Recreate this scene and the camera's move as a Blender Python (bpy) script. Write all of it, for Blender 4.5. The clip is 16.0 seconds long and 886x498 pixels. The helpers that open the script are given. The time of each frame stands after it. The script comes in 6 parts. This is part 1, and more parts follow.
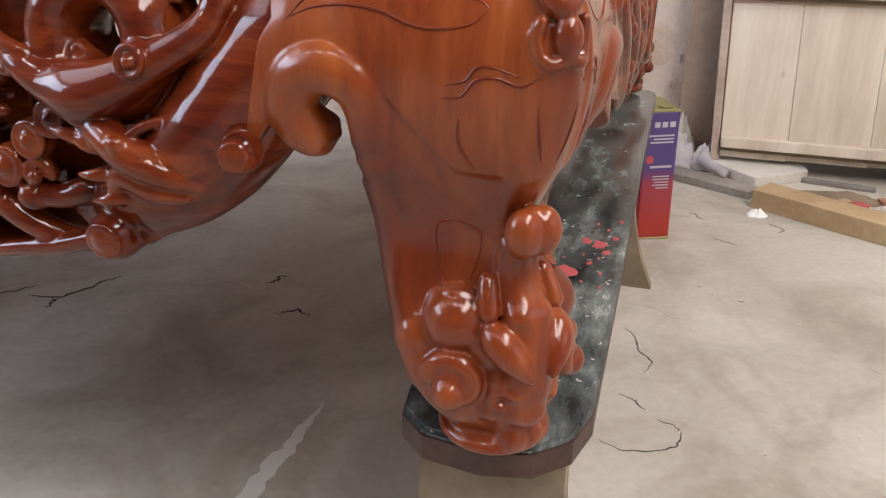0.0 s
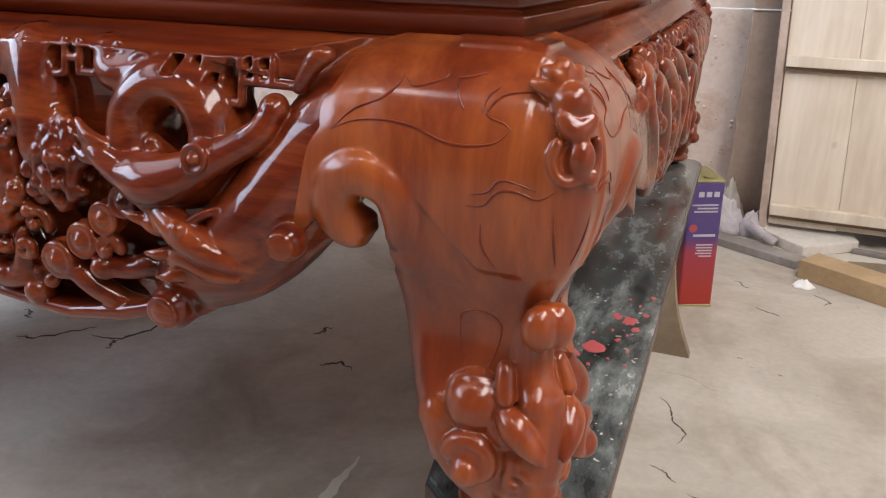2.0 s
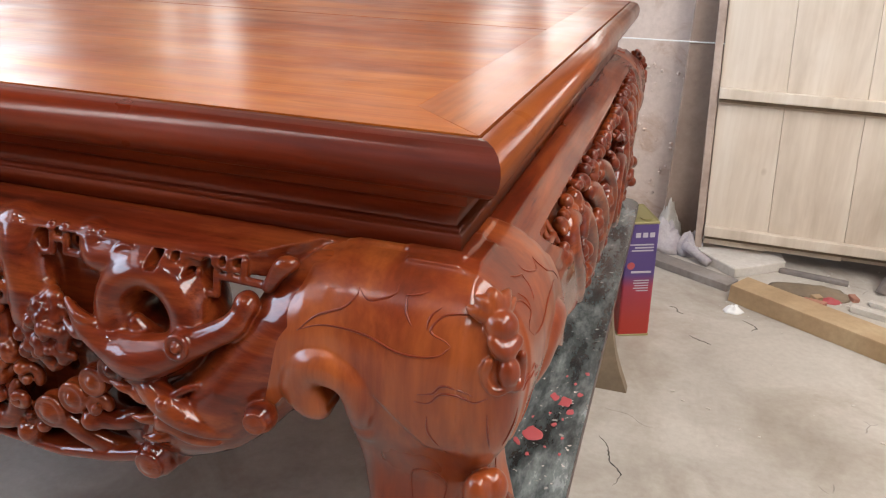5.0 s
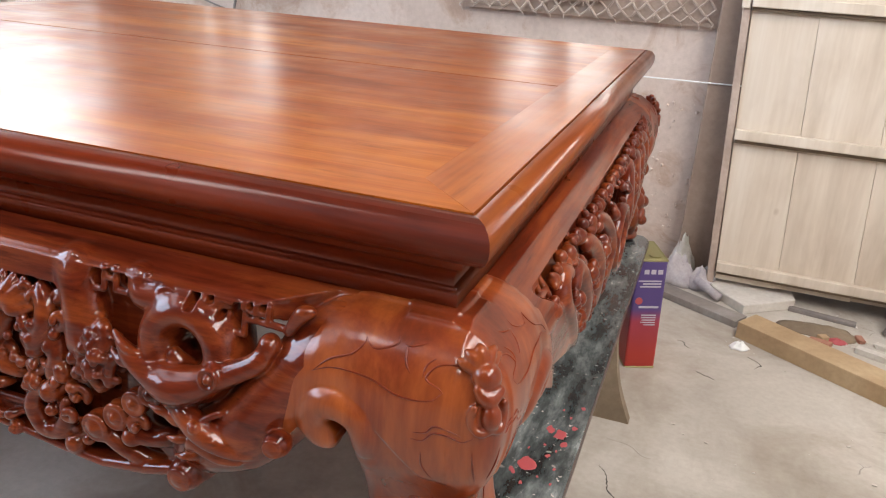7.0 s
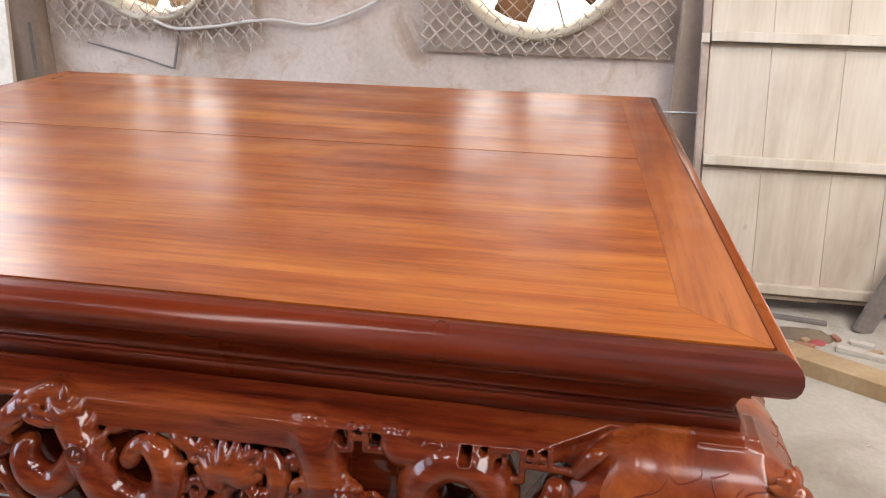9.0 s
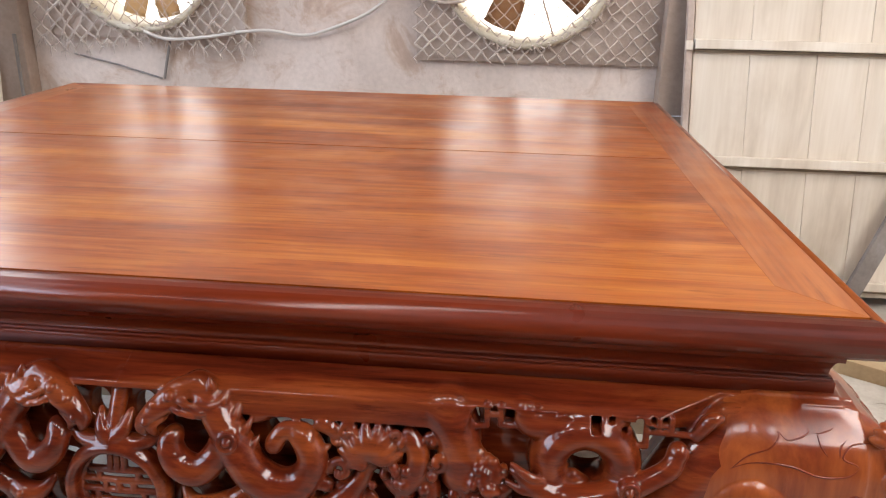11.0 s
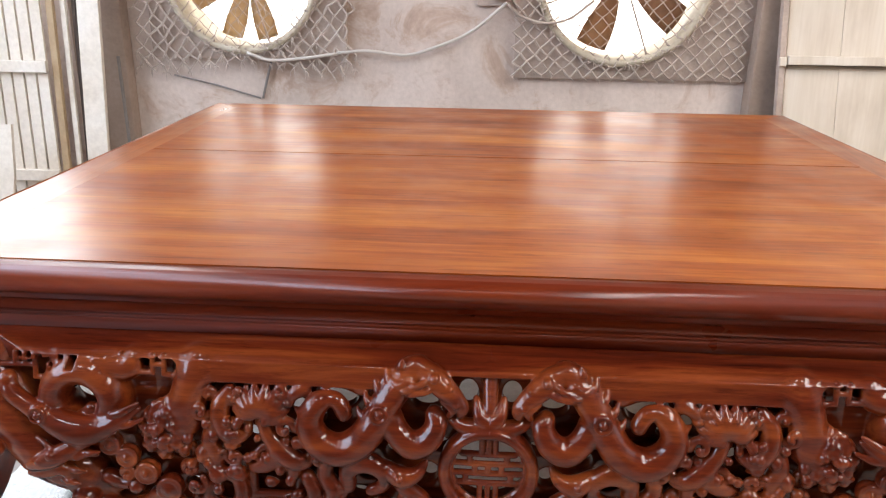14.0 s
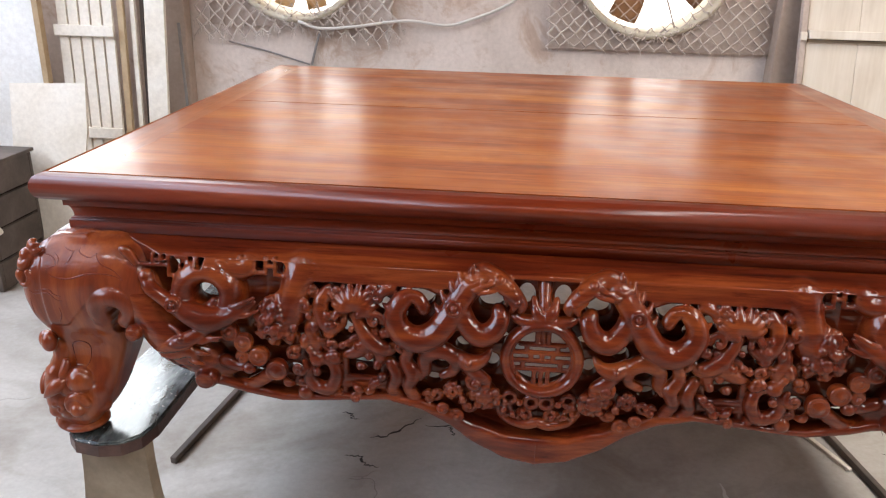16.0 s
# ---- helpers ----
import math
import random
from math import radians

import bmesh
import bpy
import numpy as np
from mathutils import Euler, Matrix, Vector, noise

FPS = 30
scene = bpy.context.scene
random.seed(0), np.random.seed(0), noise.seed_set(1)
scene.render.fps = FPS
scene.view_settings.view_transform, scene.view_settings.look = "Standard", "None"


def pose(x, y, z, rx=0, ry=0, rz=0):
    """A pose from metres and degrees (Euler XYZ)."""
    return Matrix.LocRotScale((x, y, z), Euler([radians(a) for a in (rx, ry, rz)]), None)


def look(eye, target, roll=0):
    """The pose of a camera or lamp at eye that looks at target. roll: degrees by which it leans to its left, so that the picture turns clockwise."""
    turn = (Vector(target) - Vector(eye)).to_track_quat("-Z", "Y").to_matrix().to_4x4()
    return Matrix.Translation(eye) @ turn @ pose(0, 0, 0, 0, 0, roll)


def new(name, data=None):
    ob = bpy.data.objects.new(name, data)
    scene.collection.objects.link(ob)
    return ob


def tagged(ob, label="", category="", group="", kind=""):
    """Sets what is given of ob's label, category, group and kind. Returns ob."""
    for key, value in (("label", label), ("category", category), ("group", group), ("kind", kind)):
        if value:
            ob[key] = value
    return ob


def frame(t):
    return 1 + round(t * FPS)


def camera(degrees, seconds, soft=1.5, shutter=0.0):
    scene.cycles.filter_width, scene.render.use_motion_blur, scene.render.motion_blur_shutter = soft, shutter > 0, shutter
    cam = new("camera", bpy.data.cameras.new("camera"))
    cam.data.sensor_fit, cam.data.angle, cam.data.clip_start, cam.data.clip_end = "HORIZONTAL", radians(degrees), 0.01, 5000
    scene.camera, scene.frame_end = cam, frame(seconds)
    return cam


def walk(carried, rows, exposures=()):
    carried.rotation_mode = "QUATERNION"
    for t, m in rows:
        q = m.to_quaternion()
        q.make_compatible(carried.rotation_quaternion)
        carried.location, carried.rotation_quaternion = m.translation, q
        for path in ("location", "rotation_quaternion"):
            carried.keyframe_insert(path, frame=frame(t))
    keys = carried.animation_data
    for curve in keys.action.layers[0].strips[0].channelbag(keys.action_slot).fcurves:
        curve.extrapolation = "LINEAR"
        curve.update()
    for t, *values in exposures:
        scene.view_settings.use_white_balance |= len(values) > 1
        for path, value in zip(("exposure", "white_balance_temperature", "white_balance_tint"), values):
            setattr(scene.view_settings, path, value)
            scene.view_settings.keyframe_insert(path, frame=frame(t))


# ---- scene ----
cam = camera(59.8, 16.0, soft=1.2)
PATH = [
    (0, (0.195, 0.155, 0.811), (-0.353, 1.904, 0.012), 0.7),
    (0.5, (0.203, 0.146, 0.824), (-0.362, 1.9, 0.048), 0.9),
    (1, (0.206, 0.138, 0.843), (-0.402, 1.895, 0.105), 1.1),
    (1.5, (0.214, 0.128, 0.857), (-0.429, 1.883, 0.144), 1.4),
    (2, (0.227, 0.128, 0.868), (-0.464, 1.871, 0.171), 1.5),
    (2.5, (0.236, 0.125, 0.889), (-0.494, 1.851, 0.19), 1.9),
    (3, (0.263, 0.111, 0.914), (-0.425, 1.855, 0.218), 1.7),
    (3.5, (0.266, 0.096, 0.946), (-0.393, 1.851, 0.249), 2.2),
    (4, (0.249, 0.094, 0.975), (-0.338, 1.876, 0.284), 2.6),
    (4.5, (0.239, 0.09, 1.023), (-0.341, 1.872, 0.324), 2.3),
    (4.7, (0.234, 0.102, 1.065), (-0.331, 1.859, 0.294), 1.9),
    (6.8, (0.304, 0.057, 1.154), (-0.35, 1.789, 0.397), 2.9),
    (7, (0.288, 0.034, 1.181), (-0.351, 1.776, 0.435), 3.4),
    (7.5, (0.218, 0.0, 1.237), (-0.35, 1.766, 0.49), 3.6),
    (8, (0.101, -0.002, 1.266), (-0.43, 1.75, 0.461), 2.0),
    (8.5, (-0.042, -0.015, 1.301), (-0.476, 1.792, 0.562), 1.3),
    (11, (-0.368, -0.171, 1.327), (-0.554, 1.692, 0.625), 1.0),
    (11.5, (-0.436, -0.162, 1.32), (-0.619, 1.705, 0.624), 1.4),
    (12, (-0.498, -0.152, 1.316), (-0.686, 1.718, 0.631), 1.3),
    (12.5, (-0.559, -0.142, 1.308), (-0.777, 1.725, 0.626), 2.2),
    (13, (-0.668, -0.153, 1.319), (-0.925, 1.728, 0.69), 0.9),
    (13.5, (-0.79, -0.236, 1.337), (-1.077, 1.63, 0.678), 0.5),
    (14, (-0.901, -0.328, 1.336), (-1.023, 1.556, 0.675), 0.7),
    (14.5, (-0.98, -0.381, 1.344), (-1.043, 1.513, 0.705), 1.0),
    (15, (-1.003, -0.432, 1.339), (-1.064, 1.466, 0.711), 0.7),
    (15.5, (-0.973, -0.51, 1.334), (-1.076, 1.391, 0.721), 0.9),
    (16, (-0.97, -0.595, 1.319), (-1.131, 1.268, 0.61), 1.4),
]
walk(cam, [(t, look(eye, target, roll)) for t, eye, target, roll in PATH])

# ---- world and light ----
CX, CY = -0.881, 1.488           # middle of the table
BENCH_Z = 0.378                  # top of the benches
world = bpy.data.worlds.new("sky")
scene.world = world
world.use_nodes = True
wn = world.node_tree.nodes
sky = wn.new("ShaderNodeTexSky")
sky.sky_type, sky.sun_disc = "NISHITA", False
sky.sun_elevation, sky.sun_rotation = radians(48), radians(200)
world.node_tree.links.new(sky.outputs[0], wn["Background"].inputs[0])
wn["Background"].inputs[1].default_value = 0.12
sun = new("sun", bpy.data.lights.new("sun", "SUN"))
sun.data.energy, sun.data.angle, sun.data.color = 3.0, radians(0.6), (1.0, 0.95, 0.88)
sun.matrix_world = look((0, 0, 0), (0.25, 0.62, -0.74))


def area(name, eye, target, w, h, watts, color=(1.0, 0.97, 0.93)):
    """An area lamp for the sky's light; only the window lamps have openings."""
    ob = new(name, bpy.data.lights.new(name, "AREA"))
    ob.data.shape, ob.data.size, ob.data.size_y, ob.data.energy, ob.data.color = "RECTANGLE", w, h, watts, color
    ob.matrix_world = look(eye, target)
    return ob


area("window_light_left", (-4.36, 0.10, 2.45), (-3.0, 0.12, 2.25), 5.3, 1.3, 235, (0.66, 0.79, 1.0))
area("window_light_back", (-3.55, 3.17, 2.1), (-3.4, 2.0, 1.9), 1.36, 1.12, 22, (0.74, 0.88, 1.0))
area("window_light_right", (3.86, 0.3, 2.25), (2.5, 0.3, 2.05), 2.8, 1.5, 16, (1.0, 0.955, 0.93))
# lamps added for overhead light; the ceiling above them is closed
area("skylight_left", (-3.82, 0.4, 3.585), (-3.82, 0.4, 0), 1.0, 5.4, 60, (0.90, 0.88, 1.0))
area("skylight_right", (1.75, -0.10, 3.585), (1.75, -0.10, 0), 1.0, 4.0, 222, (1.0, 0.955, 0.93))
# added lamps that give the carving fill and small glints; no opening known
for x in (-2.6, -1.5, -0.4, 0.7):
    area("glint_lamp_front", (x, -0.70, 3.585), (x, -0.70, 0), 0.44, 0.32, 10, (0.94, 0.96, 1.0))
scene.view_settings.exposure = 0.03

# ---- materials ----


def mat(name, rough=0.6, metal=0.0, color=(0.5, 0.5, 0.5)):
    m = bpy.data.materials.new(name)
    m.use_nodes = True
    b = m.node_tree.nodes["Principled BSDF"]
    b.inputs["Base Color"].default_value = (*color, 1)
    b.inputs["Roughness"].default_value, b.inputs["Metallic"].default_value = rough, metal
    return m, m.node_tree.nodes, m.node_tree.links, b


def coords(n, l, scale=(1, 1, 1), rot=(0, 0, 0), warp=0.0, warp_scale=2.0):
    tc, mp = n.new("ShaderNodeTexCoord"), n.new("ShaderNodeMapping")
    mp.inputs["Scale"].default_value, mp.inputs["Rotation"].default_value = scale, rot
    src = tc.outputs["Object"]
    if warp:
        nz, mx = n.new("ShaderNodeTexNoise"), n.new("ShaderNodeVectorMath")
        nz.inputs["Scale"].default_value, nz.inputs["Detail"].default_value = warp_scale, 2
        sc = n.new("ShaderNodeVectorMath")
        sc.operation, sc.inputs[3].default_value = "SCALE", warp
        mx.operation = "ADD"
        l.new(src, nz.inputs["Vector"])
        l.new(nz.outputs["Color"], sc.inputs[0])
        l.new(src, mx.inputs[0])
        l.new(sc.outputs[0], mx.inputs[1])
        src = mx.outputs[0]
    l.new(src, mp.inputs["Vector"])
    return mp.outputs[0]


def noise_tex(n, l, vec, scale, detail=4, rough=0.55, dist=0.0):
    t = n.new("ShaderNodeTexNoise")
    for key, v in (("Scale", scale), ("Detail", detail), ("Roughness", rough), ("Distortion", dist)):
        t.inputs[key].default_value = v
    l.new(vec, t.inputs["Vector"])
    return t.outputs["Fac"]


def ramp(n, l, fac, stops, mode="LINEAR"):
    r = n.new("ShaderNodeValToRGB")
    r.color_ramp.interpolation = mode
    while len(r.color_ramp.elements) < len(stops):
        r.color_ramp.elements.new(0.5)
    for e, (p, c) in zip(r.color_ramp.elements, stops):
        e.position, e.color = p, (*c, 1) if len(c) == 3 else c
    l.new(fac, r.inputs[0])
    return r.outputs[0]


def mixc(n, l, fac, a, b, mode="MIX"):
    m = n.new("ShaderNodeMix")
    m.data_type, m.blend_type = "RGBA", mode
    for sock, v in ((0, fac), (6, a), (7, b)):
        if isinstance(v, (int, float)):
            m.inputs[sock].default_value = v
        elif isinstance(v, tuple):
            m.inputs[sock].default_value = (*v, 1)
        else:
            l.new(v, m.inputs[sock])
    return m.outputs[2]


def bump(n, l, b, height, strength, dist=0.002):
    bm = n.new("ShaderNodeBump")
    bm.inputs["Strength"].default_value, bm.inputs["Distance"].default_value = strength, dist
    l.new(height, bm.inputs["Height"])
    l.new(bm.outputs[0], b.inputs["Normal"])


def varnished(name, dark, mid, light, axis="x", rough=0.2, coat=0.6, streak=1.0, coat_rough=0.07, spec=0.25, hand=0.0, ior=1.45, dense=1.0):
    """Varnished red hardwood with its grain along one axis."""
    m, n, l, b = mat(name, rough)
    s = {"x": (0.8, 6.5, 6.5), "y": (6.5, 0.8, 6.5), "z": (7.0, 7.0, 0.7)}[axis]
    f = {"x": (2.5, 120, 120), "y": (120, 2.5, 120), "z": (120, 120, 2.5)}[axis]
    s = tuple(q * dense for q in s)
    info = n.new("ShaderNodeObjectInfo")
    v = coords(n, l, s, warp=0.06 / dense, warp_scale=1.6 * dense)
    off = n.new("ShaderNodeVectorMath")
    off.operation = "ADD"
    sc = n.new("ShaderNodeMath")
    sc.operation, sc.inputs[1].default_value = "MULTIPLY", 9.0
    l.new(info.outputs["Random"], sc.inputs[0])
    l.new(v, off.inputs[0])
    l.new(sc.outputs[0], off.inputs[1])
    big = noise_tex(n, l, off.outputs[0], 1.3, 6, 0.62, 0.6)
    fine = noise_tex(n, l, coords(n, l, f), 1.0, 3, 0.6)
    c = ramp(n, l, big, [(0.26, dark), (0.47, mid), (0.72, light)])
    fr = ramp(n, l, fine, [(0.35, (0.62, 0.55, 0.5)), (0.6, (1, 1, 1))])
    c = mixc(n, l, 0.55 * streak, c, fr, "MULTIPLY")
    s2 = tuple(q * 4.6 for q in s)
    thin = noise_tex(n, l, coords(n, l, s2, warp=0.007, warp_scale=3.0), 1.7, 4, 0.6, 0.0)
    kr = ramp(n, l, thin, [(0.22, (0.42, 0.30, 0.24)), (0.42, (1, 1, 1)), (0.66, (1, 1, 1)), (0.8, (1.0, 0.86, 0.72))])
    c = mixc(n, l, 0.85 * streak, c, kr, "MULTIPLY")
    l.new(c, b.inputs["Base Color"])
    b.inputs["Coat Weight"].default_value, b.inputs["Coat Roughness"].default_value = coat, coat_rough
    b.inputs["Coat IOR"].default_value, b.inputs["Specular IOR Level"].default_value = ior, spec
    rr = ramp(n, l, noise_tex(n, l, coords(n, l, (3, 3, 3)), 2.0, 4), [(0.3, (rough * 0.75,) * 3), (0.7, (rough * 1.4,) * 3)])
    l.new(rr, b.inputs["Roughness"])
    bump(n, l, b, fine, 0.03, 0.0004)
    if hand:
        soft = n.new("ShaderNodeBump")
        soft.inputs["Strength"].default_value, soft.inputs["Distance"].default_value = hand, 0.004
        l.new(noise_tex(n, l, coords(n, l), 62.0, 3, 0.55), soft.inputs["Height"])
        l.new(soft.outputs[0], b.inputs["Coat Normal"])
        l.new(soft.outputs[0], b.inputs["Normal"])
    return m


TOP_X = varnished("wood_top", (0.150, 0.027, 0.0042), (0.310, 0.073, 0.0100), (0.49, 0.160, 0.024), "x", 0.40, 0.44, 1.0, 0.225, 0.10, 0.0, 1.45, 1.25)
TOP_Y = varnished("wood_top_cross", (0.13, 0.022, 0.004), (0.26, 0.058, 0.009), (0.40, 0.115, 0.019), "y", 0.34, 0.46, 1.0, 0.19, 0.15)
# one wood in two tones: shade darkens EDGE_X, lit sides lighten EDGE_Y
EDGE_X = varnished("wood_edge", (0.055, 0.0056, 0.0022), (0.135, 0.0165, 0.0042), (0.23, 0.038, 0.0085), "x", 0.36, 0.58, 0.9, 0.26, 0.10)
EDGE_Y = varnished("wood_edge_side_lit", (0.115, 0.021, 0.0055), (0.235, 0.052, 0.0110), (0.34, 0.096, 0.0185), "y", 0.32, 0.66, 0.9, 0.20, 0.2)
CARVED = varnished("wood_carved", (0.030, 0.0036, 0.0015), (0.122, 0.0162, 0.0046), (0.265, 0.057, 0.0130), "x", 0.32, 0.80, 1.15, 0.085, 0.05, 0.05, 1.45, 2.6)
LEG = varnished("wood_leg", (0.064, 0.0088, 0.0027), (0.165, 0.0265, 0.0068), (0.31, 0.074, 0.0160), "z", 0.34, 0.85, 0.50, 0.17, 0.10, 0.03, 1.45, 1.4)


def mottled(name, a, b_, c, scale=3.0, fine=60.0, rough=0.85, relief=0.3, dist=0.003):
    m, n, l, b = mat(name, rough)
    v = coords(n, l)
    big = noise_tex(n, l, v, scale, 6, 0.6, 0.4)
    sm = noise_tex(n, l, v, fine, 4, 0.6)
    col = ramp(n, l, big, [(0.3, a), (0.52, b_), (0.72, c)])
    g = ramp(n, l, sm, [(0.3, (0.78, 0.76, 0.74)), (0.65, (1, 1, 1))])
    l.new(mixc(n, l, 0.6, col, g, "MULTIPLY"), b.inputs["Base Color"])
    bump(n, l, b, sm, relief, dist)
    return m




def concrete(name):
    """Dusty floor with hair cracks, brown stains and grit."""
    m, n, l, b = mat(name, 0.78)
    v = coords(n, l, warp=0.10, warp_scale=2.5)
    big = noise_tex(n, l, v, 1.5, 6, 0.62, 0.5)
    col = ramp(n, l, big, [(0.28, (0.34, 0.30, 0.255)), (0.50, (0.47, 0.43, 0.375)), (0.72, (0.58, 0.54, 0.48))])
    st = ramp(n, l, noise_tex(n, l, v, 2.7, 5, 0.6, 0.8), [(0.46, (1, 1, 1)), (0.66, (0.54, 0.46, 0.38))])
    col = mixc(n, l, 0.55, col, st, "MULTIPLY")
    vo = n.new("ShaderNodeTexVoronoi")
    vo.feature, vo.inputs["Scale"].default_value = "DISTANCE_TO_EDGE", 2.6
    l.new(coords(n, l, warp=0.22, warp_scale=7.0), vo.inputs["Vector"])
    line = ramp(n, l, vo.outputs["Distance"], [(0.0, (0.25, 0.25, 0.25)), (0.0055, (1, 1, 1))])
    gate = ramp(n, l, noise_tex(n, l, coords(n, l), 3.3, 3), [(0.60, (1, 1, 1)), (0.66, (0, 0, 0))])
    crack = n.new("ShaderNodeMath")
    crack.operation = "MAXIMUM"
    l.new(line, crack.inputs[0])
    l.new(gate, crack.inputs[1])
    col = mixc(n, l, crack.outputs[0], (0.13, 0.11, 0.095), col)
    sm = noise_tex(n, l, coords(n, l), 55, 4, 0.65)
    g = ramp(n, l, sm, [(0.3, (0.80, 0.78, 0.76)), (0.65, (1, 1, 1))])
    l.new(mixc(n, l, 0.5, col, g, "MULTIPLY"), b.inputs["Base Color"])
    hgt = n.new("ShaderNodeMath")
    hgt.operation = "MULTIPLY_ADD"
    hgt.inputs[1].default_value = 0.25
    l.new(sm, hgt.inputs[0])
    l.new(crack.outputs[0], hgt.inputs[2])
    bump(n, l, b, hgt.outputs[0], 0.5, 0.004)
    return m


def splashed(name):
    """Black lacquer, scuffed and dusty, with reflected light painted in grey-green and splashes of red and white paint.
    """
    m, n, l, b = mat(name, 0.3)
    v = coords(n, l)
    scuff_sheen = noise_tex(n, l, coords(n, l, (9, 3, 9), warp=0.1), 2.0, 6, 0.7)
    # grey-green tones carry dust as well as light mirrored from the wall
    col = ramp(n, l, scuff_sheen, [(0.34, (0.014, 0.015, 0.015)), (0.50, (0.075, 0.086, 0.084)), (0.70, (0.26, 0.285, 0.275))])
    sp = noise_tex(n, l, v, 85, 2, 0.5)
    where = noise_tex(n, l, coords(n, l), 5.0, 2)
    white = n.new("ShaderNodeMath")
    white.operation = "MULTIPLY"
    l.new(ramp(n, l, sp, [(0.665, (0, 0, 0)), (0.70, (1, 1, 1))]), white.inputs[0])
    l.new(ramp(n, l, where, [(0.46, (0, 0, 0)), (0.56, (1, 1, 1))]), white.inputs[1])
    col = mixc(n, l, white.outputs[0], col, (0.55, 0.50, 0.45))
    l.new(col, b.inputs["Base Color"])
    l.new(ramp(n, l, scuff_sheen, [(0.4, (0.08,) * 3), (0.7, (0.32,) * 3)]), b.inputs["Roughness"])
    b.inputs["Coat Weight"].default_value, b.inputs["Coat Roughness"].default_value = 0.6, 0.2
    bump(n, l, b, sp, 0.15, 0.001)
    return m


CONCRETE, BLACK = concrete("concrete_floor"), splashed("black_lacquer")


def plaster(name):
    """Dusty plaster with brown smudges and trowel marks."""
    m, n, l, b = mat(name, 0.9)
    v = coords(n, l, warp=0.15, warp_scale=3.0)
    col = ramp(n, l, noise_tex(n, l, v, 1.3, 6, 0.6, 0.4), [(0.3, (0.50, 0.40, 0.335)), (0.52, (0.65, 0.535, 0.46)), (0.72, (0.73, 0.62, 0.55))])
    st = ramp(n, l, noise_tex(n, l, v, 3.6, 6, 0.7, 0.9), [(0.50, (1, 1, 1)), (0.60, (0.80, 0.70, 0.62)), (0.72, (0.58, 0.47, 0.39))])
    col = mixc(n, l, 0.85, col, st, "MULTIPLY")
    sm = noise_tex(n, l, coords(n, l), 45, 5, 0.65)
    g = ramp(n, l, sm, [(0.3, (0.80, 0.78, 0.76)), (0.65, (1, 1, 1))])
    l.new(mixc(n, l, 0.6, col, g, "MULTIPLY"), b.inputs["Base Color"])
    rel = noise_tex(n, l, v, 7.0, 6, 0.7)
    bump(n, l, b, rel, 0.5, 0.010)
    return m


PLASTER = plaster("dusty_plaster")
# kept dark so the unseen front wall and ceiling bounce little light
DARK_SHELL = mottled("unseen_dark_shell", (0.07, 0.06, 0.05), (0.11, 0.095, 0.08), (0.15, 0.13, 0.11), 2, 40, 0.9, 0.2)
WALL_STRIP = mottled("brown_wall_strip", (0.27, 0.19, 0.145), (0.36, 0.265, 0.205), (0.43, 0.325, 0.26), 2.5, 50, 0.85, 0.2)


def raw_plank(name):
    """Pale sawn planks with soft upright grain, grey stains and a few knots."""
    m, n, l, b = mat(name, 0.75)
    info = n.new("ShaderNodeObjectInfo")
    sc, off = n.new("ShaderNodeMath"), n.new("ShaderNodeVectorMath")
    sc.operation, sc.inputs[1].default_value, off.operation = "MULTIPLY", 7.0, "ADD"
    l.new(info.outputs["Random"], sc.inputs[0])
    l.new(coords(n, l, (5.0, 5.0, 0.7), warp=0.05), off.inputs[0])
    l.new(sc.outputs[0], off.inputs[1])
    big = noise_tex(n, l, off.outputs[0], 1.2, 5, 0.6, 0.3)
    col = ramp(n, l, big, [(0.30, (0.52, 0.435, 0.34)), (0.48, (0.655, 0.57, 0.465)), (0.72, (0.74, 0.67, 0.575))])
    grain = ramp(n, l, noise_tex(n, l, coords(n, l, (70, 70, 2.0)), 1.0, 3), [(0.35, (0.86, 0.82, 0.77)), (0.6, (1, 1, 1))])
    col = mixc(n, l, 0.35, col, grain, "MULTIPLY")
    knot = n.new("ShaderNodeTexVoronoi")
    knot.inputs["Scale"].default_value = 2.2
    l.new(coords(n, l, (1.3, 1.3, 1.0), warp=0.1), knot.inputs["Vector"])
    spot = ramp(n, l, knot.outputs["Distance"], [(0.022, (0.45, 0.33, 0.23)), (0.05, (1, 1, 1))])
    col = mixc(n, l, 0.8, col, spot, "MULTIPLY")
    dirt = ramp(n, l, noise_tex(n, l, coords(n, l, (1, 1, 0.5)), 3.0, 5, 0.65), [(0.50, (1, 1, 1)), (0.72, (0.78, 0.74, 0.70))])
    l.new(mixc(n, l, 0.8, col, dirt, "MULTIPLY"), b.inputs["Base Color"])
    bump(n, l, b, big, 0.2, 0.003)
    return m


PLANK = raw_plank("raw_plank")
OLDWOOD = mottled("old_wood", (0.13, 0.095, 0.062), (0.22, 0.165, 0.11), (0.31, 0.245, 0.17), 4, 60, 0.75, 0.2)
DUSTY = mottled("dusty_board", (0.35, 0.265, 0.215), (0.47, 0.37, 0.305), (0.56, 0.46, 0.39), 5, 60, 0.9, 0.4)
NET = mottled("dusty_wire", (0.38, 0.30, 0.245), (0.50, 0.41, 0.345), (0.58, 0.495, 0.42), 9, 90, 0.9, 0.3)
RIM = mottled("dusty_rim", (0.46, 0.38, 0.27), (0.56, 0.48, 0.36), (0.62, 0.56, 0.46), 5, 70, 0.8, 0.4)
BLADE = mottled("rusty_blade", (0.16, 0.085, 0.045), (0.24, 0.13, 0.07), (0.30, 0.18, 0.10), 4, 60, 0.7, 0.2)
